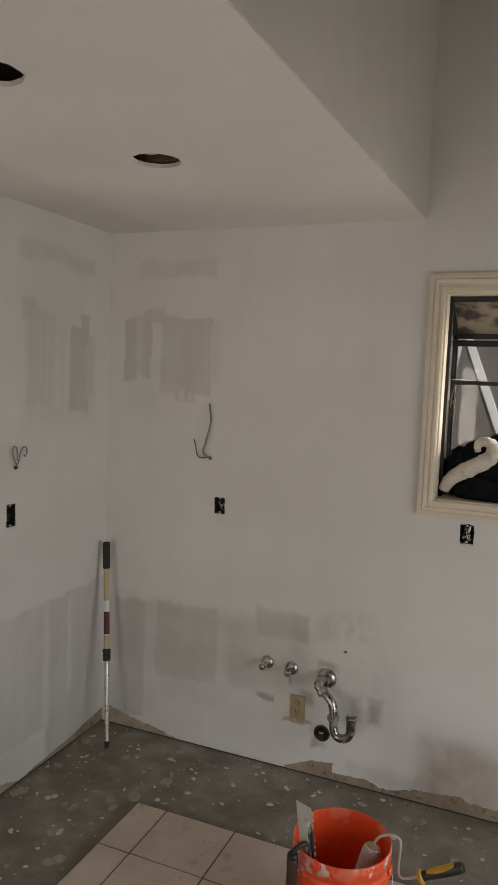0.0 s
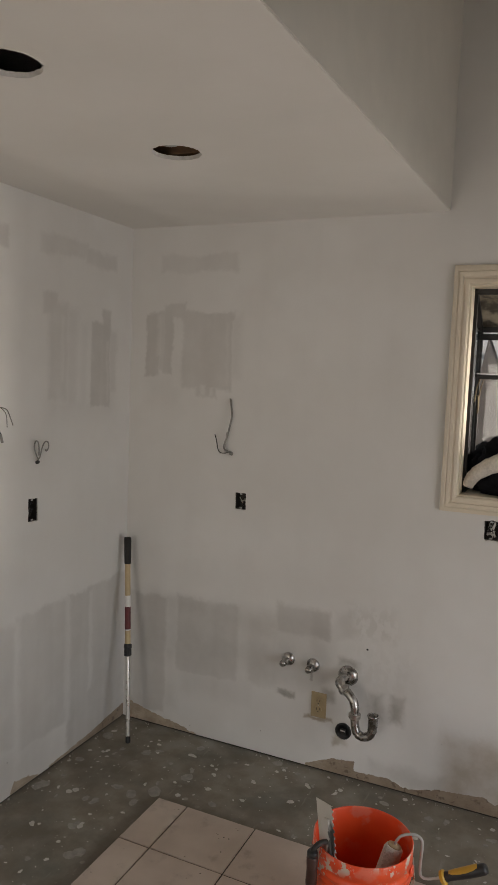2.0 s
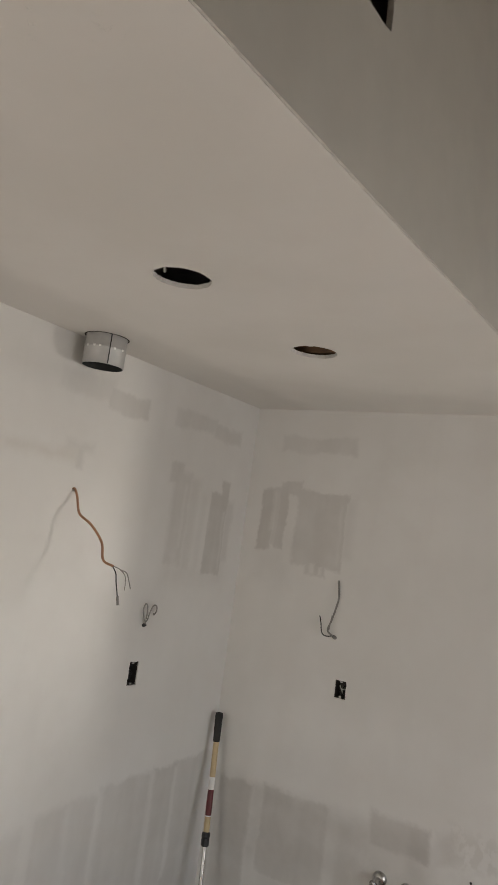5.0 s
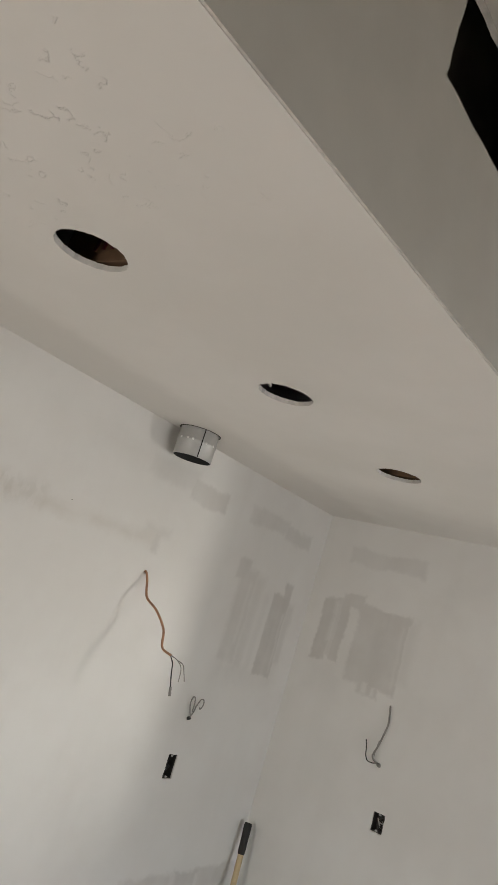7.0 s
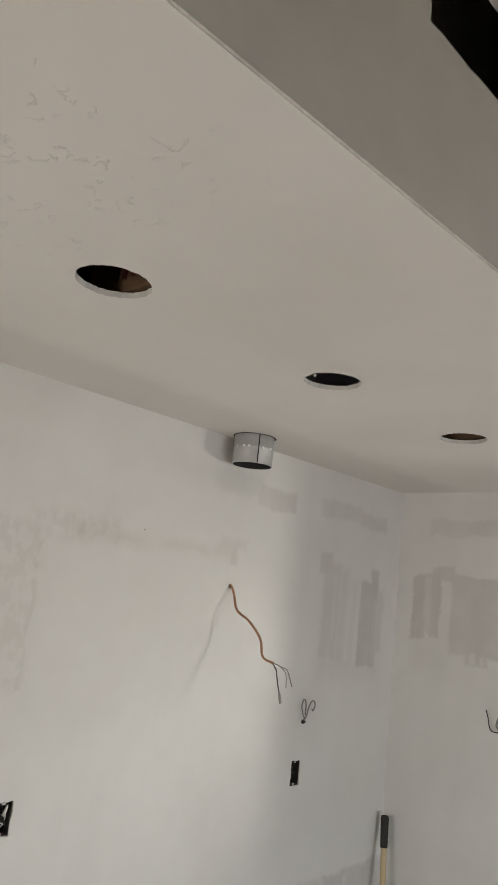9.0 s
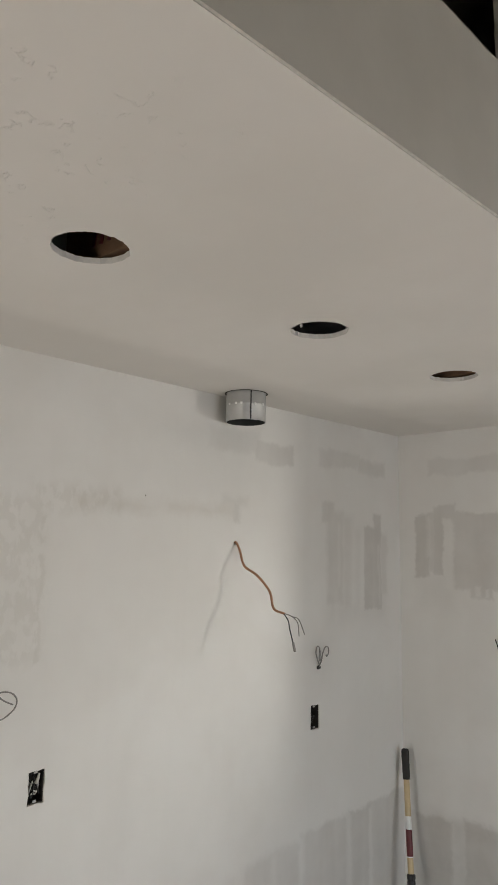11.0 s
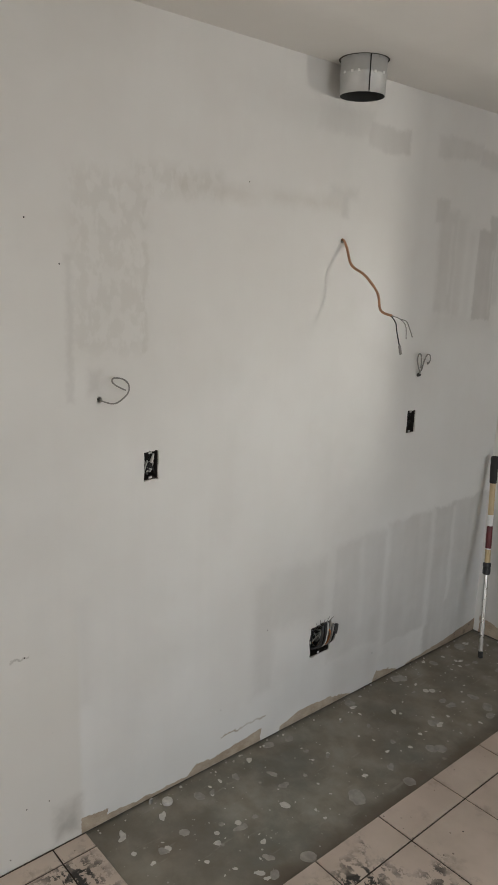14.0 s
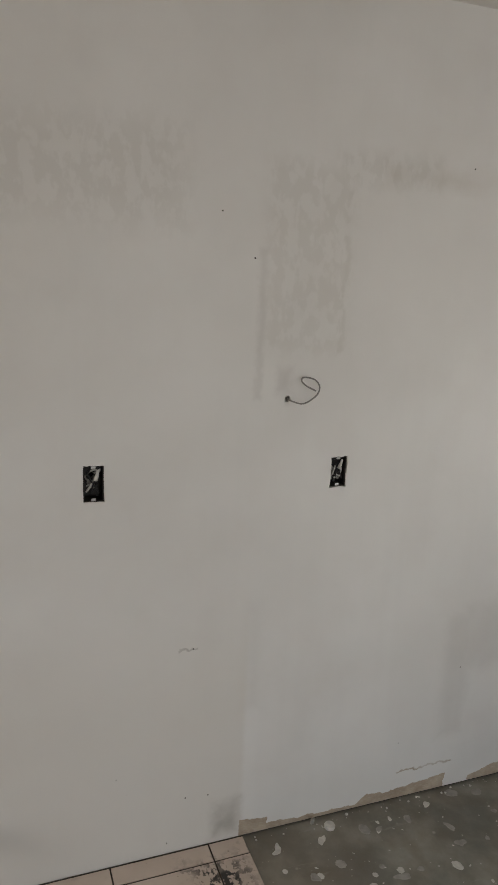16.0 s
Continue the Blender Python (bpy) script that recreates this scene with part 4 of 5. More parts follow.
# ---- garden window ----
def garden_window():
    x0, x1, z0, z1 = WIN
    ob = empty("window_1", pose(0, 0, 0), "cream trimmed garden window with a dark metal frame", "window", kind="structure")
    profile = [(0.0, -0.004), (0.0, -0.016), (0.006, -0.020), (0.020, -0.020), (0.023, -0.015), (0.030, -0.015), (0.034, -0.022), (0.048, -0.024), (0.052, -0.019), (0.058, -0.022), (0.074, -0.020), (0.076, -0.016), (0.076, 0.001)]

    def corner(k, o, d):
        return Vector(((x0 - o * 0.84, x1 + o * 0.84, x1 + o * 0.84, x0 - o * 0.84)[k], d, (z0 - o * 0.85, z0 - o * 0.85, z1 + o, z1 + o)[k]))

    for k in range(4):
        bm = bmesh.new()
        rows = [[bm.verts.new(corner(j % 4, o, d)) for o, d in profile] for j in (k, k + 1)]
        for i in range(len(profile) - 1):
            bm.faces.new((rows[0][i], rows[0][i + 1], rows[1][i + 1], rows[1][i]))
        part("casing", bm, M_cream, ob)
    t = 0.007
    for a in ((x0, x0 + t, -0.004, 0.078, z0, z1), (x1 - t, x1, -0.004, 0.078, z0, z1), (x0 + t, x1 - t, -0.004, 0.078, z1 - t, z1)):
        part("jamb", boxed(*a), M_cream, ob)
    part("sill", boxed(x0 + t, x1 - t, -0.004, 0.345, z0 - 0.01, z0 + 0.006, 0.002), M_cream, ob)
    f, y1, zf = 0.026, 0.33, 2.005
    frame_bars = [
        ((x0 + t, 0.092, z0), (x0 + t, 0.092, z1)), ((x0 + t, 0.092, z1 - 0.016), (x1 - t, 0.092, z1 - 0.016)), ((x1 - t, 0.092, z0), (x1 - t, 0.092, z1)),
        ((x0 + t, y1, z0), (x0 + t, y1, zf)), ((x1 - t, y1, z0), (x1 - t, y1, zf)), ((x0 + t, y1, zf), (x1 - t, y1, zf)), ((x0 + t, y1, z0 + 0.016), (x1 - t, y1, z0 + 0.016)),
        ((x0 + t, y1, zf), (x0 + t, 0.092, z1 - 0.016)), ((x1 - t, y1, zf), (x1 - t, 0.092, z1 - 0.016)), 
        ((x0 + t, y1 - 0.012, zf - 0.034), (x1 - t, y1 - 0.012, zf - 0.034)), ((x0 + t, 0.092, z0 + 0.012), (x0 + t, y1, z0 + 0.012)),
    ]
    for a, b in frame_bars:
        a, b = Vector(a), Vector(b)
        bm = boxed(-f / 2, f / 2, -f / 2, f / 2, -f / 2, (b - a).length + f / 2, 0.003)
        part("frame_bar", turned(bm, Matrix.Translation(a) @ (b - a).to_track_quat("Z", "Y").to_matrix().to_4x4()), M_frame, ob)
    panes = [boxed(x0 + t + f / 2, x1 - t - f / 2, y1 - 0.002, y1 + 0.002, z0 + 0.03, zf - 0.014), boxed(x0 + t - 0.002, x0 + t + 0.002, 0.106, y1 - 0.014, z0 + 0.02, zf), boxed(x1 - t - 0.002, x1 - t + 0.002, 0.106, y1 - 0.014, z0 + 0.02, zf)]
    for bm in panes:
        part("pane", bm, M_glass, ob, "clear glass").visible_shadow = False
    a, b = Vector((x0 + t, y1, zf + 0.004)), Vector((x0 + t, 0.092, z1 - 0.012))
    roof = boxed(0.013, x1 - x0 - 2 * t - 0.013, -0.002, 0.002, 0.01, (b - a).length - 0.01)
    up = (b - a).normalized()
    m = Matrix(((1, 0, 0, a.x), (0, -up.z, up.y, a.y), (0, up.y, up.z, a.z), (0, 0, 0, 1)))
    part("roof_pane", turned(roof, m), M_grime, ob, "grimy sloping roof pane").visible_shadow = False
    shelf = part("shelf_rail", boxed(x0 + t + 0.02, x1 - t - 0.02, 0.15, 0.165, 1.788, 1.806, 0.002), M_frame, ob, "dark metal shelf rail")
    part("shelf_back_rail", boxed(x0 + t + 0.02, x1 - t - 0.02, 0.285, 0.30, 1.788, 1.806, 0.002), M_frame, shelf)
    part("shelf_glass", boxed(x0 + t + 0.02, x1 - t - 0.02, 0.152, 0.298, 1.807, 1.812), M_glass, shelf, "clear glass shelf").visible_shadow = False
    for y in (0.158, 0.29):
        part("bracket", tube(glide([(x0 + 0.024, y, 1.69), (x0 + 0.028, y, 1.74), (x0 + 0.042, y, 1.795)], 4), 0.003, 8), M_brass, shelf, "dull brass bracket", True)
    part("crank_handle", tube(glide([(x0 + 0.026, 0.22, 1.72), (x0 + 0.032, 0.22, 1.68), (x0 + 0.03, 0.22, 1.64)], 5), 0.0035, 8), M_brass, ob, "dull brass latch", True)
    return ob


garden_window()


def lump(name, material, parent, size, seed, detail=4, bumpy=0.25, m=None, label=""):
    bm = bmesh.new()
    bmesh.ops.create_icosphere(bm, subdivisions=detail, radius=1)
    for v in bm.verts:
        n = noise.fractal(v.co * 1.7 + Vector((seed, seed * 2.1, 0)), 1.0, 2.0, 4)
        folds = noise.noise(Vector((v.co.x * 6 + seed, v.co.y * 3, v.co.z * 6)))
        v.co *= 1 + bumpy * n + 0.06 * folds
        if v.co.z < -0.55:
            v.co.z = -0.55
        v.co = Vector((v.co.x * size[0], v.co.y * size[1], v.co.z * size[2]))
    if m is not None:
        turned(bm, m)
    return part(name, bm, material, parent, label, True)


jacket = empty("jacket", pose(1.90, 0.17, 1.318), "black jacket with a cream fleece lining, crumpled on the window sill", "jacket")
lump("cloth_body", M_cloth, jacket, (0.30, 0.12, 0.19), 3.0, 5, 0.22, pose(0.05, 0.0, 0.10))
lump("cloth_fold", M_cloth, jacket, (0.15, 0.09, 0.13), 8.0, 5, 0.3, pose(-0.15, 0.02, 0.072))
lump("cloth_hem", M_cloth, jacket, (0.20, 0.06, 0.07), 5.0, 5, 0.25, pose(-0.04, -0.08, 0.038))
lining = glide([(-0.275, -0.09, 0.030), (-0.252, -0.105, 0.075), (-0.205, -0.115, 0.110), (-0.158, -0.12, 0.138), (-0.112, -0.12, 0.166), (-0.088, -0.12, 0.196), (-0.094, -0.12, 0.232), (-0.125, -0.125, 0.245), (-0.150, -0.12, 0.228), (-0.146, -0.115, 0.202)], 9)
bm = tube(lining, [0.023 + 0.010 * math.sin(4.6 * i / len(lining)) for i in range(len(lining))], 18)
for v in bm.verts:
    v.co += Vector((noise.noise(v.co * 60), noise.noise(v.co * 60 + Vector((9, 0, 0))), noise.noise(v.co * 60 + Vector((0, 9, 0))))) * 0.005
part("fleece_lining", bm, M_fleece, jacket, "cream fleece lining", True)


# ---- outside the window ----
def yard():
    fence = empty("neighbour_wall", pose(2.4, 3.3, -0.2), "white sided wall of the neighbouring house", "house wall", kind="structure")
    for k in range(20):
        bm = boxed(-3, 3.5, -0.01, 0.03, 0.17 * k, 0.17 * k + 0.172)
        for v in bm.verts:
            if v.co.y < 0 and v.co.z > 0.17 * k + 0.1:
                v.co.y += 0.016
        part("siding_board", bm, M_siding, fence)
    # panels carry shade in their colour; thin white boards stand for sunlit strips
    for x, w, h, lean_x, turn, mat in ((1.20, 0.42, 2.9, -10, 9, M_shaded_panel), (1.52, 0.05, 2.9, -12, 7, M_siding), (1.98, 0.34, 2.35, -10, -5, M_shaded_panel), (1.44, 0.03, 2.9, -8, 14, M_siding),
                                       (1.62, 0.16, 2.1, -8, 12, M_shaded_panel), (2.30, 0.30, 2.6, -12, -16, M_shaded_panel), (2.34, 0.06, 2.8, -9, -22, M_siding)):
        ob = part("leaning_panel", boxed(-w / 2, w / 2, -0.012, 0.012, 0, h, 0.003), mat)
        ob.matrix_world = pose(x, 2.45, -0.2, lean_x, turn, 0)
        tagged(ob, "grey panel leaning outside, its shade put into the colour" if mat is M_shaded_panel else "thin pale board set outside as a strip of sunlight", "panel", "leaning panels")


yard()


# ---- bucket with its tools ----
BUCKET = Vector((1.511, -0.917, 0.0))


def bucket():
    ob = empty("bucket", Matrix.Translation(BUCKET), "orange plastic bucket spattered with white paint", "bucket")
    outer = [(0.126, 0.0), (0.131, 0.004), (0.1375, 0.12), (0.1455, 0.262), (0.1455, 0.266), (0.1515, 0.268), (0.1515, 0.278), (0.147, 0.281), (0.1475, 0.292), (0.1525, 0.294), (0.1525, 0.303), (0.148, 0.306),
             (0.149, 0.322), (0.1525, 0.324), (0.1530, 0.366), (0.1515, 0.370), (0.1490, 0.370), (0.1475, 0.366), (0.144, 0.30), (0.137, 0.15), (0.127, 0.012), (0.06, 0.010)]
    part("body", lathe(outer, 56, None, (True, True)), M_bucket, ob, smooth=True)
    for s in (-1, 1):
        part("handle_ear", turned(lathe([(0.016, 0), (0.018, 0.004), (0.014, 0.009)], 16, None, (True, True)), pose(s * 0.149, 0, 0.305, 0, s * 90, 0)), M_bucket, ob)
    wire = [(0.158 * math.cos(a), -0.158 * math.sin(a) * 0.55 - 0.10 * math.sin(a), 0.305 - 0.17 * math.sin(a)) for a in (math.pi * k / 14 for k in range(15))]
    part("wire_handle", turned(tube(wire, 0.0022, 8), pose(0, 0, 0, 0, 0, 24)), M_steel, ob, smooth=True)
    return ob


bucket()


def trowel():
    m = Matrix(((0.767, 0.641, 0, 1.443), (-0.641, 0.767, 0, -1.027), (0, 0, 1, 0.358), (0, 0, 0, 1)))
    ob = empty("notched_trowel", m, "plaster smeared notched trowel hooked on the bucket rim", "trowel")
    bm = bmesh.new()
    left, right, n = -0.064, 0.030, 15
    pts = [(left, -0.14), (right, -0.14)]
    for k in range(n):
        z = -0.14 + 0.28 * k / n
        pts += [(right, z + 0.006), (right - 0.008, z + 0.010), (right - 0.008, z + 0.017), (right, z + 0.0186)]
    pts += [(right, 0.14), (left, 0.14)]
    faces = [bm.verts.new((x, 0, z)) for x, z in pts]
    bm.faces.new(faces)
    r = bmesh.ops.extrude_face_region(bm, geom=bm.faces[:])
    for v in (g for g in r["geom"] if isinstance(g, bmesh.types.BMVert)):
        v.co.y += 0.0012
    tilt = pose(0, 0, 0, 0, -14, 0)
    part("blade", turned(bm, tilt), M_dirty_steel, ob)
    part("mounting_bar", turned(boxed(-0.012, 0.012, -0.009, -0.0002, -0.09, 0.10, 0.002), tilt), M_dirty_steel, ob)
    part("shank", tube(glide([(-0.01, -0.006, 0.032), (-0.01, -0.030, 0.034), (-0.01, -0.052, 0.024), (-0.01, -0.058, 0.01)], 5), 0.008, 10), M_box, ob, smooth=True)
    part("grip", turned(lathe([(0.010, 0), (0.0155, 0.006), (0.0175, 0.04), (0.016, 0.075), (0.0175, 0.11), (0.012, 0.122)], 18, None, (True, True)), pose(-0.01, -0.058, -0.115)), M_handle, ob, "dark worn handle", True)
    part("ferrule", turned(lathe([(0.0165, 0), (0.0165, 0.012), (0.013, 0.018)], 16, None, (True, True)), pose(-0.01, -0.058, 0.0)), M_black, ob, smooth=True)
    return ob


trowel()


def roller():
    ob = empty("paint_roller", pose(0, 0, 0), "paint roller with white nap resting in the bucket", "paint roller")
    head, tail = Vector((1.603, -0.89, 0.348)), Vector((1.545, -0.935, 0.125))
    along = head - tail
    m = Matrix.Translation(tail) @ along.to_track_quat("Z", "Y").to_matrix().to_4x4()
    n = along.length
    bm = lathe([(0.020, 0.0), (0.0275, 0.004), (0.0285, 0.03), (0.0285, n - 0.012), (0.0265, n - 0.003), (0.022, n)], 28, None, (True, True))
    for v in bm.verts:
        v.co += Vector((v.co.x, v.co.y, 0)) * 0.10 * noise.noise(v.co * 140)
    part("nap_cover", turned(bm, m), M_nap, ob, "worn white nap cover", True)
    part("end_cap", turned(lathe([(0.0215, n), (0.0215, n + 0.003), (0.012, n + 0.006), (0.004, n + 0.006)], 24, None, (True, True)), m), M_almond, ob, "cream end cap", True)
    wire = glide([head - along.normalized() * 0.02, head + along.normalized() * 0.014, (1.622, -0.885, 0.384), (1.650, -0.875, 0.392), (1.672, -0.87, 0.388), (1.683, -0.87, 0.372), (1.682, -0.87, 0.325), (1.681, -0.87, 0.285), (1.686, -0.87, 0.264), (1.706, -0.87, 0.262), (1.75, -0.87, 0.282)], 5)
    part("wire_frame", tube(wire, 0.0042, 10), M_zinc, ob, smooth=True)
    a, b = Vector((1.748, -0.87, 0.281)), Vector((1.872, -0.87, 0.352))
    h = Matrix.Translation(a) @ (b - a).to_track_quat("Z", "Y").to_matrix().to_4x4()
    w = (b - a).length
    grip = part("grip", turned(lathe([(0.008, 0), (0.0165, 0.004), (0.0135, 0.022), (0.0150, 0.05), (0.0170, 0.09), (0.0165, w - 0.008), (0.013, w)], 18, None, (True, True)), h), M_black, ob, "black and yellow plastic handle", True)
    part("collar", turned(lathe([(0.010, -0.004), (0.020, -0.002), (0.0215, 0.008), (0.0155, 0.012)], 18, None, (True, True)), h), M_yellow, grip, "yellow collar")
    bm = bmesh.new()
    rows = []
    for i in range(9):
        z = 0.028 + (w - 0.05) * i / 8
        r = 0.0162 + 0.0024 * i / 8
        span = 0.85 * math.sqrt(max(0.08, 1 - ((i - 4) / 4.6) ** 2))
        rows.append([bm.verts.new((r * math.cos(c), r * math.sin(c), z)) for c in (math.pi / 2 + span * (k / 4 - 1) + 0.3 for k in range(9))])
    for p, q in zip(rows, rows[1:]):
        for k in range(8):
            bm.faces.new((p[k], p[k + 1], q[k + 1], q[k]))
    part("inlay", turned(bm, h), M_yellow, grip, "yellow inlay", True)
    return ob


roller()


# ---- nails left in the wall ----
for y, z in ((-1.624, 2.042), (-2.270, 1.773), (-2.362, 1.884), (-1.467, 0.464), (-2.352, 0.177), (-2.424, 0.183), (-2.480, 0.036), (-2.410, 0.68)):
    ob = part("nail", lathe([(0.0012, -0.01), (0.0012, 0.001), (0.0024, 0.0012), (0.002, 0.002)], 8, None, (True, True)), M_slot)
    ob.matrix_world = on_west(y, z) @ pose(0, 0, 0, 90)
    tagged(ob, "small dark nail head in the drywall", "nail", "nails in the wall")
ob = part("nail", lathe([(0.0025, -0.01), (0.0025, 0.004), (0.005, 0.005), (0.004, 0.007)], 8, None, (True, True)), M_zinc_in)
ob.matrix_world = on_north(1.262, 0.598) @ pose(0, 0, 0, 90)
tagged(ob, "bent dark nail above the drain trap", "nail", "nails in the wall")


# ---- gas stub near the floor ----
stub = empty("gas_stub", on_west(-2.985, 0.165), "dull grey capped gas stub on the wall", "pipe fitting")
part("pipe", tube([(0, 0.01, 0.03), (0, -0.05, 0.03)], 0.012, 14), M_zinc, stub, smooth=True)
part("flange", turned(lathe([(0.03, 0), (0.03, 0.003), (0.016, 0.01)], 24, None, (True, True)), pose(0, 0, 0.03, 90)), M_zinc, stub, smooth=True)
part("cap", tube([(0, -0.04, 0.035), (0, -0.04, 0.02), (0, -0.04, -0.025), (0, -0.04, -0.03)], [0.012, 0.02, 0.02, 0.014], 14), M_box, stub, smooth=True)


# ---- dried plaster on the slab ----
def plaster_splashes(name, label, count, sizes, material, seed):
    rng = random.Random(seed)
    bm = bmesh.new()
    for k in range(count):
        if rng.random() < 0.5:
            x, y = rng.uniform(0.03, 0.52), rng.uniform(-2.2, -0.03)
        else:
            x, y = rng.uniform(0.03, 2.6), rng.uniform(-0.51, -0.03)
        r = rng.choice(sizes) * rng.uniform(0.7, 1.2)
        h = min(0.0016, r * 0.2)
        n = 10 if r < 0.01 else 26
        stretch, turn = rng.uniform(1.0, 1.9), rng.uniform(0, 3.14)
        p2, p3, p5 = (rng.uniform(0, 6.28) for _ in range(3))
        c, s = math.cos(turn), math.sin(turn)
        rim, top = [], []
        for i in range(n):
            a = 2 * math.pi * i / n
            q = r * (1 + 0.16 * math.sin(2 * a + p2) + 0.13 * math.sin(3 * a + p3) + 0.07 * math.sin(5 * a + p5) + rng.uniform(-0.04, 0.04))
            u, v = q * math.cos(a) * stretch, q * math.sin(a)
            rim.append(bm.verts.new((x + u * c - v * s, y + u * s + v * c, -0.0109)))
            top.append(bm.verts.new((x + 0.78 * (u * c - v * s), y + 0.78 * (u * s + v * c), -0.011 + h)))
        for i in range(n):
            bm.faces.new((rim[i], rim[(i + 1) % n], top[(i + 1) % n], top[i]))
        bm.faces.new(top)
    tagged(part(name, bm, material), label, "plaster", kind="stuff")


plaster_splashes("plaster_drops", "small pale dried plaster drops on the concrete", 230, (0.002, 0.0025, 0.003, 0.003, 0.004, 0.005, 0.007, 0.010), M_plaster, 21)
plaster_splashes("plaster_splashes", "dull trodden plaster splashes on the concrete", 42, (0.007, 0.009, 0.012, 0.015), M_dull, 33)


# the larger splashes, one by one: x, y and size
SPLASHES_NEAR_TILES = ((0.041, -1.004, 0.026), (0.053, -0.668, 0.030), (0.030, -1.466, 0.022), (0.052, -1.376, 0.018), (0.462, -0.950, 0.030), (0.352, -0.823, 0.018), (0.502, -1.200, 0.026), (0.434, -1.412, 0.036),
                       (0.088, -1.842, 0.020), (0.268, -1.816, 0.014), (0.050, -0.200, 0.030), (0.066, -0.437, 0.020), (0.423, -0.553, 0.026), (0.201, -0.639, 0.016), (0.515, -1.735, 0.028), (0.306, -1.637, 0.016),
                       (0.500, -1.864, 0.018), (0.192, -1.980, 0.019), (0.214, -2.060, 0.014), (0.166, -2.154, 0.010), (0.260, -1.899, 0.010))
SPLASHES_BY_SINK = ((0.300, -0.246, 0.026), (0.506, -0.090, 0.022), (0.570, -0.335, 0.030), (0.694, -0.369, 0.015), (0.602, -0.470, 0.014), (0.464, -0.600, 0.020), (0.500, -0.494, 0.034), (0.052, -0.150, 0.014), (0.040, -0.690, 0.030),
                    (0.184, -0.661, 0.016), (0.341, -0.842, 0.018), (0.440, -0.980, 0.026), (0.276, -0.668, 0.018), (0.760, -0.458, 0.018), (0.880, -0.035, 0.024), (1.202, -0.106, 0.012), (1.397, -0.111, 0.018), (1.470, -0.040, 0.014), (1.042, -0.288, 0.014), (1.831, -0.080, 0.012))
for k, (x, y, size) in enumerate(SPLASHES_NEAR_TILES + SPLASHES_BY_SINK):
    rng = random.Random(200 + k)
    bm = bmesh.new()
    phase, stretch, turn = rng.uniform(0, 6), rng.uniform(1.0, 1.5), rng.uniform(0, 3.1)
    loops = []
    for grow, high in ((1.0, 0.0001), (0.93, 0.0012), (0.55, 0.0016)):
        ring = []
        for i in range(30):
            a = 2 * math.pi * i / 30
            q = size * 0.82 * grow * (1 + 0.20 * noise.noise(Vector((math.cos(a) * 1.6 + phase, math.sin(a) * 1.6, k))) + 0.10 * noise.noise(Vector((math.cos(a) * 5, math.sin(a) * 5, k + 0.5))))
            w = Vector((q * math.cos(a) * stretch, q * math.sin(a), high))
            w.rotate(Euler((0, 0, turn)))
            ring.append(bm.verts.new(w))
        loops.append(ring)
    for ring, inner in zip(loops, loops[1:]):
        for i in range(30):
            bm.faces.new((ring[i], ring[(i + 1) % 30], inner[(i + 1) % 30], inner[i]))
    bm.faces.new(loops[-1])
    ob = part("plaster_splash", bm, M_dull if size > 0.0165 else M_plaster)
    ob.matrix_world = pose(x, y, -0.011)
    tagged(ob, "trodden grey plaster splash dried on the concrete" if size > 0.0165 else "pale plaster drop dried on the concrete", "plaster splash", "plaster splashes on the slab")

# a flat round plug standing on the slab by the wall
plug = part("putty_disc", lathe([(0.015, 0.0), (0.0175, 0.002), (0.018, 0.010), (0.0165, 0.013)], 24, None, (True, True)), M_plaster, smooth=False)
plug.matrix_world = pose(0.048, -1.948, -0.011)
tagged(plug, "pale round plaster plug lying on the concrete", "plaster plug")
chip = part("plaster_chip", boxed(-0.004, 0.004, -0.006, 0.006, 0, 0.022, 0.002), M_dull)
chip.matrix_world = pose(0.014, -1.995, -0.011, 0, 8, 20)
tagged(chip, "grey plaster chip standing against the wall foot", "plaster chip")


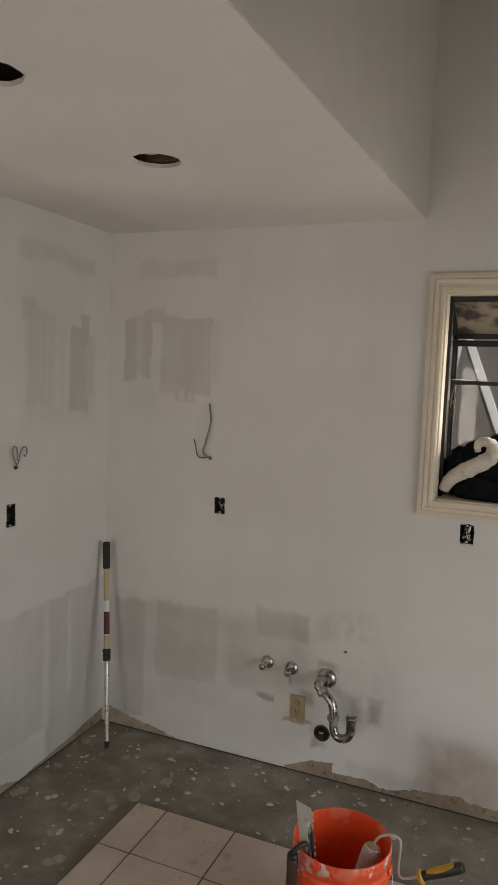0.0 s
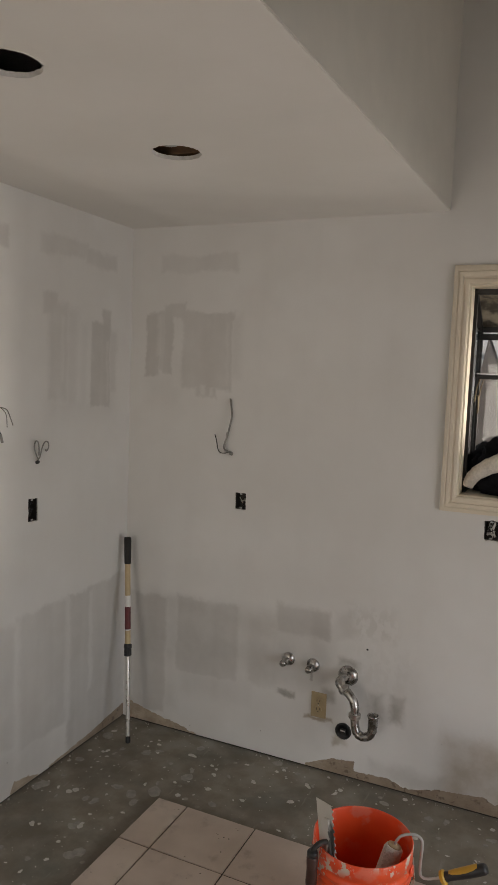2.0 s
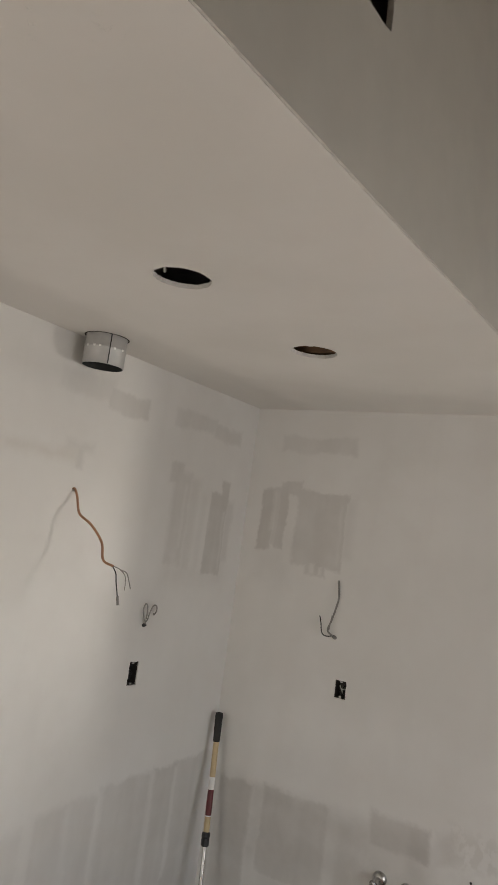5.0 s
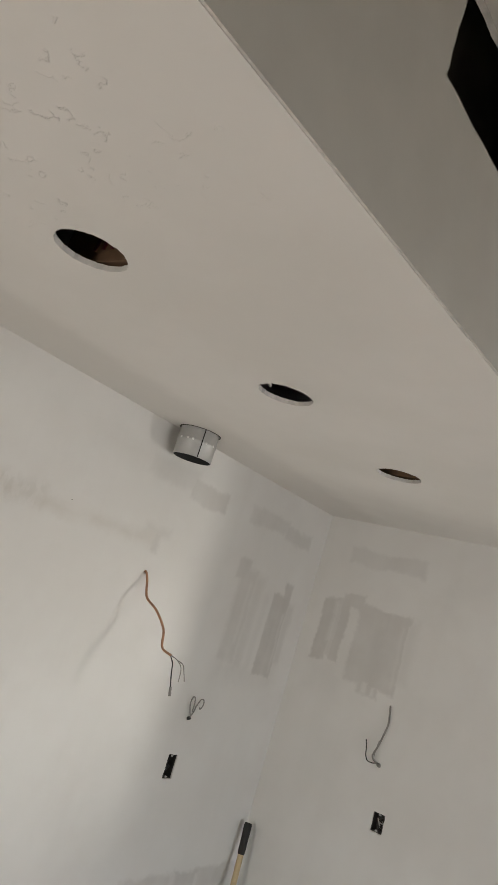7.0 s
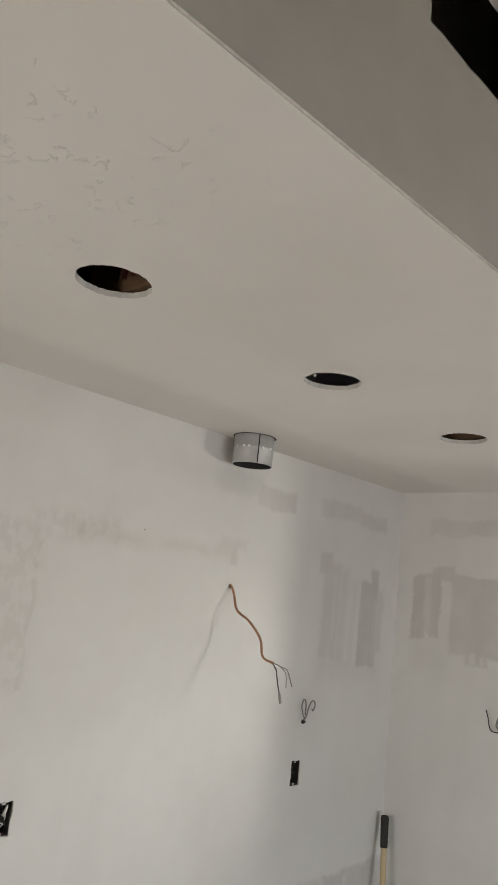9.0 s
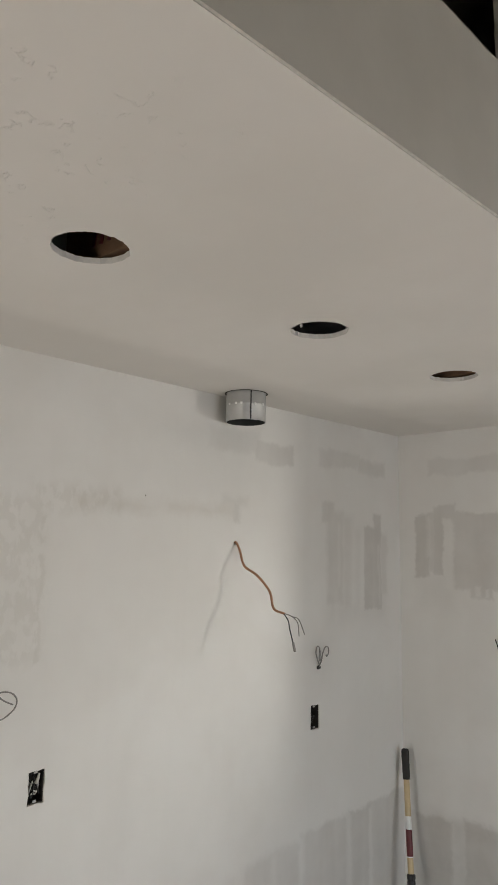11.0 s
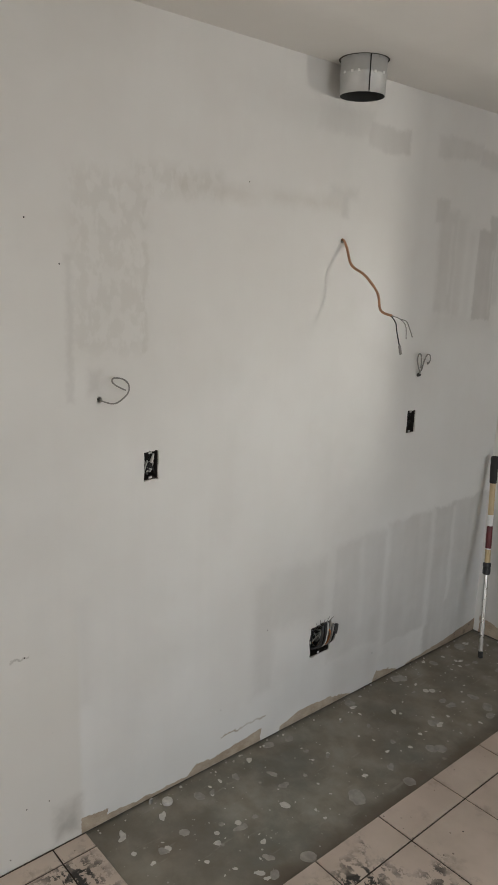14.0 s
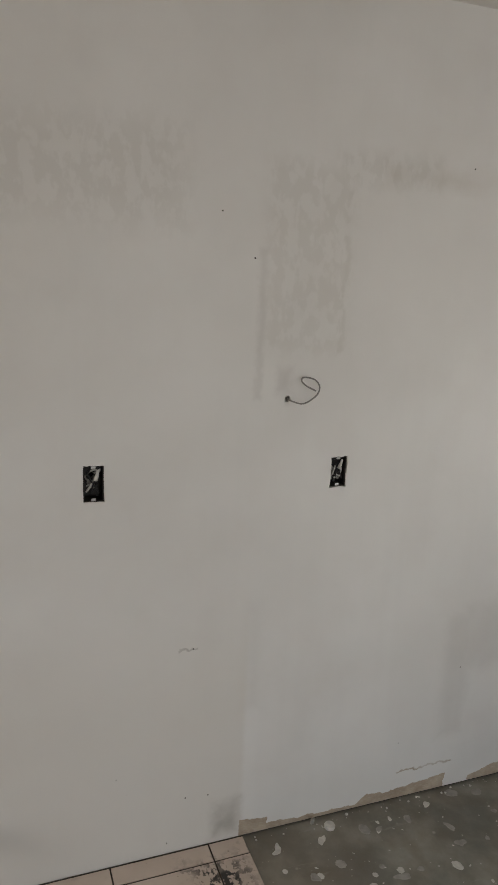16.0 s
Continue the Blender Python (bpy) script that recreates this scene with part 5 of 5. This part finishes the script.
def plaster_crumbs():
    rng = random.Random(4)
    bm = bmesh.new()
    for k in range(150):
        if rng.random() < 0.5:
            x, y = rng.uniform(0.004, 0.03), rng.uniform(-2.2, -0.02)
        else:
            x, y = rng.uniform(0.02, 2.4), rng.uniform(-0.03, -0.004)
        s = rng.choice((0.001, 0.0015, 0.002, 0.003, 0.0045)) * rng.uniform(0.7, 1.2)
        r = bmesh.ops.create_icosphere(bm, subdivisions=1, radius=s)
        for v in r["verts"]:
            v.co = Vector((x, y, -0.011 + s * 0.4)) + v.co * rng.uniform(0.7, 1.3)
    tagged(part("plaster_crumbs", bm, M_plaster), "crumbs of plaster along the wall foot", "debris", kind="stuff")


plaster_crumbs()

# ---- floor tiles ----
PITCH, GAP = 0.305, 0.0052
EDGE_X, EDGE_Y, EDGE_W = 0.546, -0.533, EDGE_W_WALL
bed = boxed(EDGE_X + 0.002, EAST, SOUTH, EDGE_Y - 0.002, -0.0105, -0.004)
box(bed, 0.0, EDGE_X + 0.001, SOUTH, EDGE_W - 0.002, -0.0105, -0.0041)
tiles = part("tile_floor", bed, M_grout)
tagged(tiles, "beige floor tiles with dark grout and black adhesive stains", "floor", **structure)
SHARED = {}


def tile_mesh(w, d):
    key = (round(w, 3), round(d, 3))
    if key not in SHARED:
        bm = boxed(-w / 2, w / 2, -d / 2, d / 2, -0.010, 0.0)
        top = [e for e in bm.edges if all(v.co.z > -0.001 for v in e.verts)]
        bmesh.ops.bevel(bm, geom=top, offset=0.002, segments=1, affect="EDGES")
        mesh = bpy.data.meshes.new("tile")
        bm.to_mesh(mesh)
        bm.free()
        mesh.materials.append(M_tile)
        SHARED[key] = mesh
    return SHARED[key]


def lay(x0, x1, y0, y1, rng):
    if x1 - x0 < 0.02 or y1 - y0 < 0.02:
        return
    ob = new("tile", tile_mesh(x1 - x0 - GAP, y1 - y0 - GAP))
    ob.parent = tiles
    ob.matrix_basis = pose((x0 + x1) / 2, (y0 + y1) / 2, rng.uniform(-0.0008, 0.0004), rng.uniform(-0.12, 0.12), rng.uniform(-0.12, 0.12), rng.uniform(-0.12, 0.12))


rng = random.Random(8)
for i in range(-1, 14):
    for k in range(-1, 15):
        x0, y1 = 0.074 + PITCH * i, -0.822 - PITCH * k + PITCH
        x1, y0 = min(x0 + PITCH, EAST), max(y1 - PITCH, SOUTH)
        if x1 > EDGE_X:
            lay(max(x0, EDGE_X), x1, y0, min(y1, EDGE_Y), rng)
            x1 = EDGE_X if x0 < EDGE_X else x0
        lay(max(x0, 0.003), x1, y0, min(y1, EDGE_W), rng)
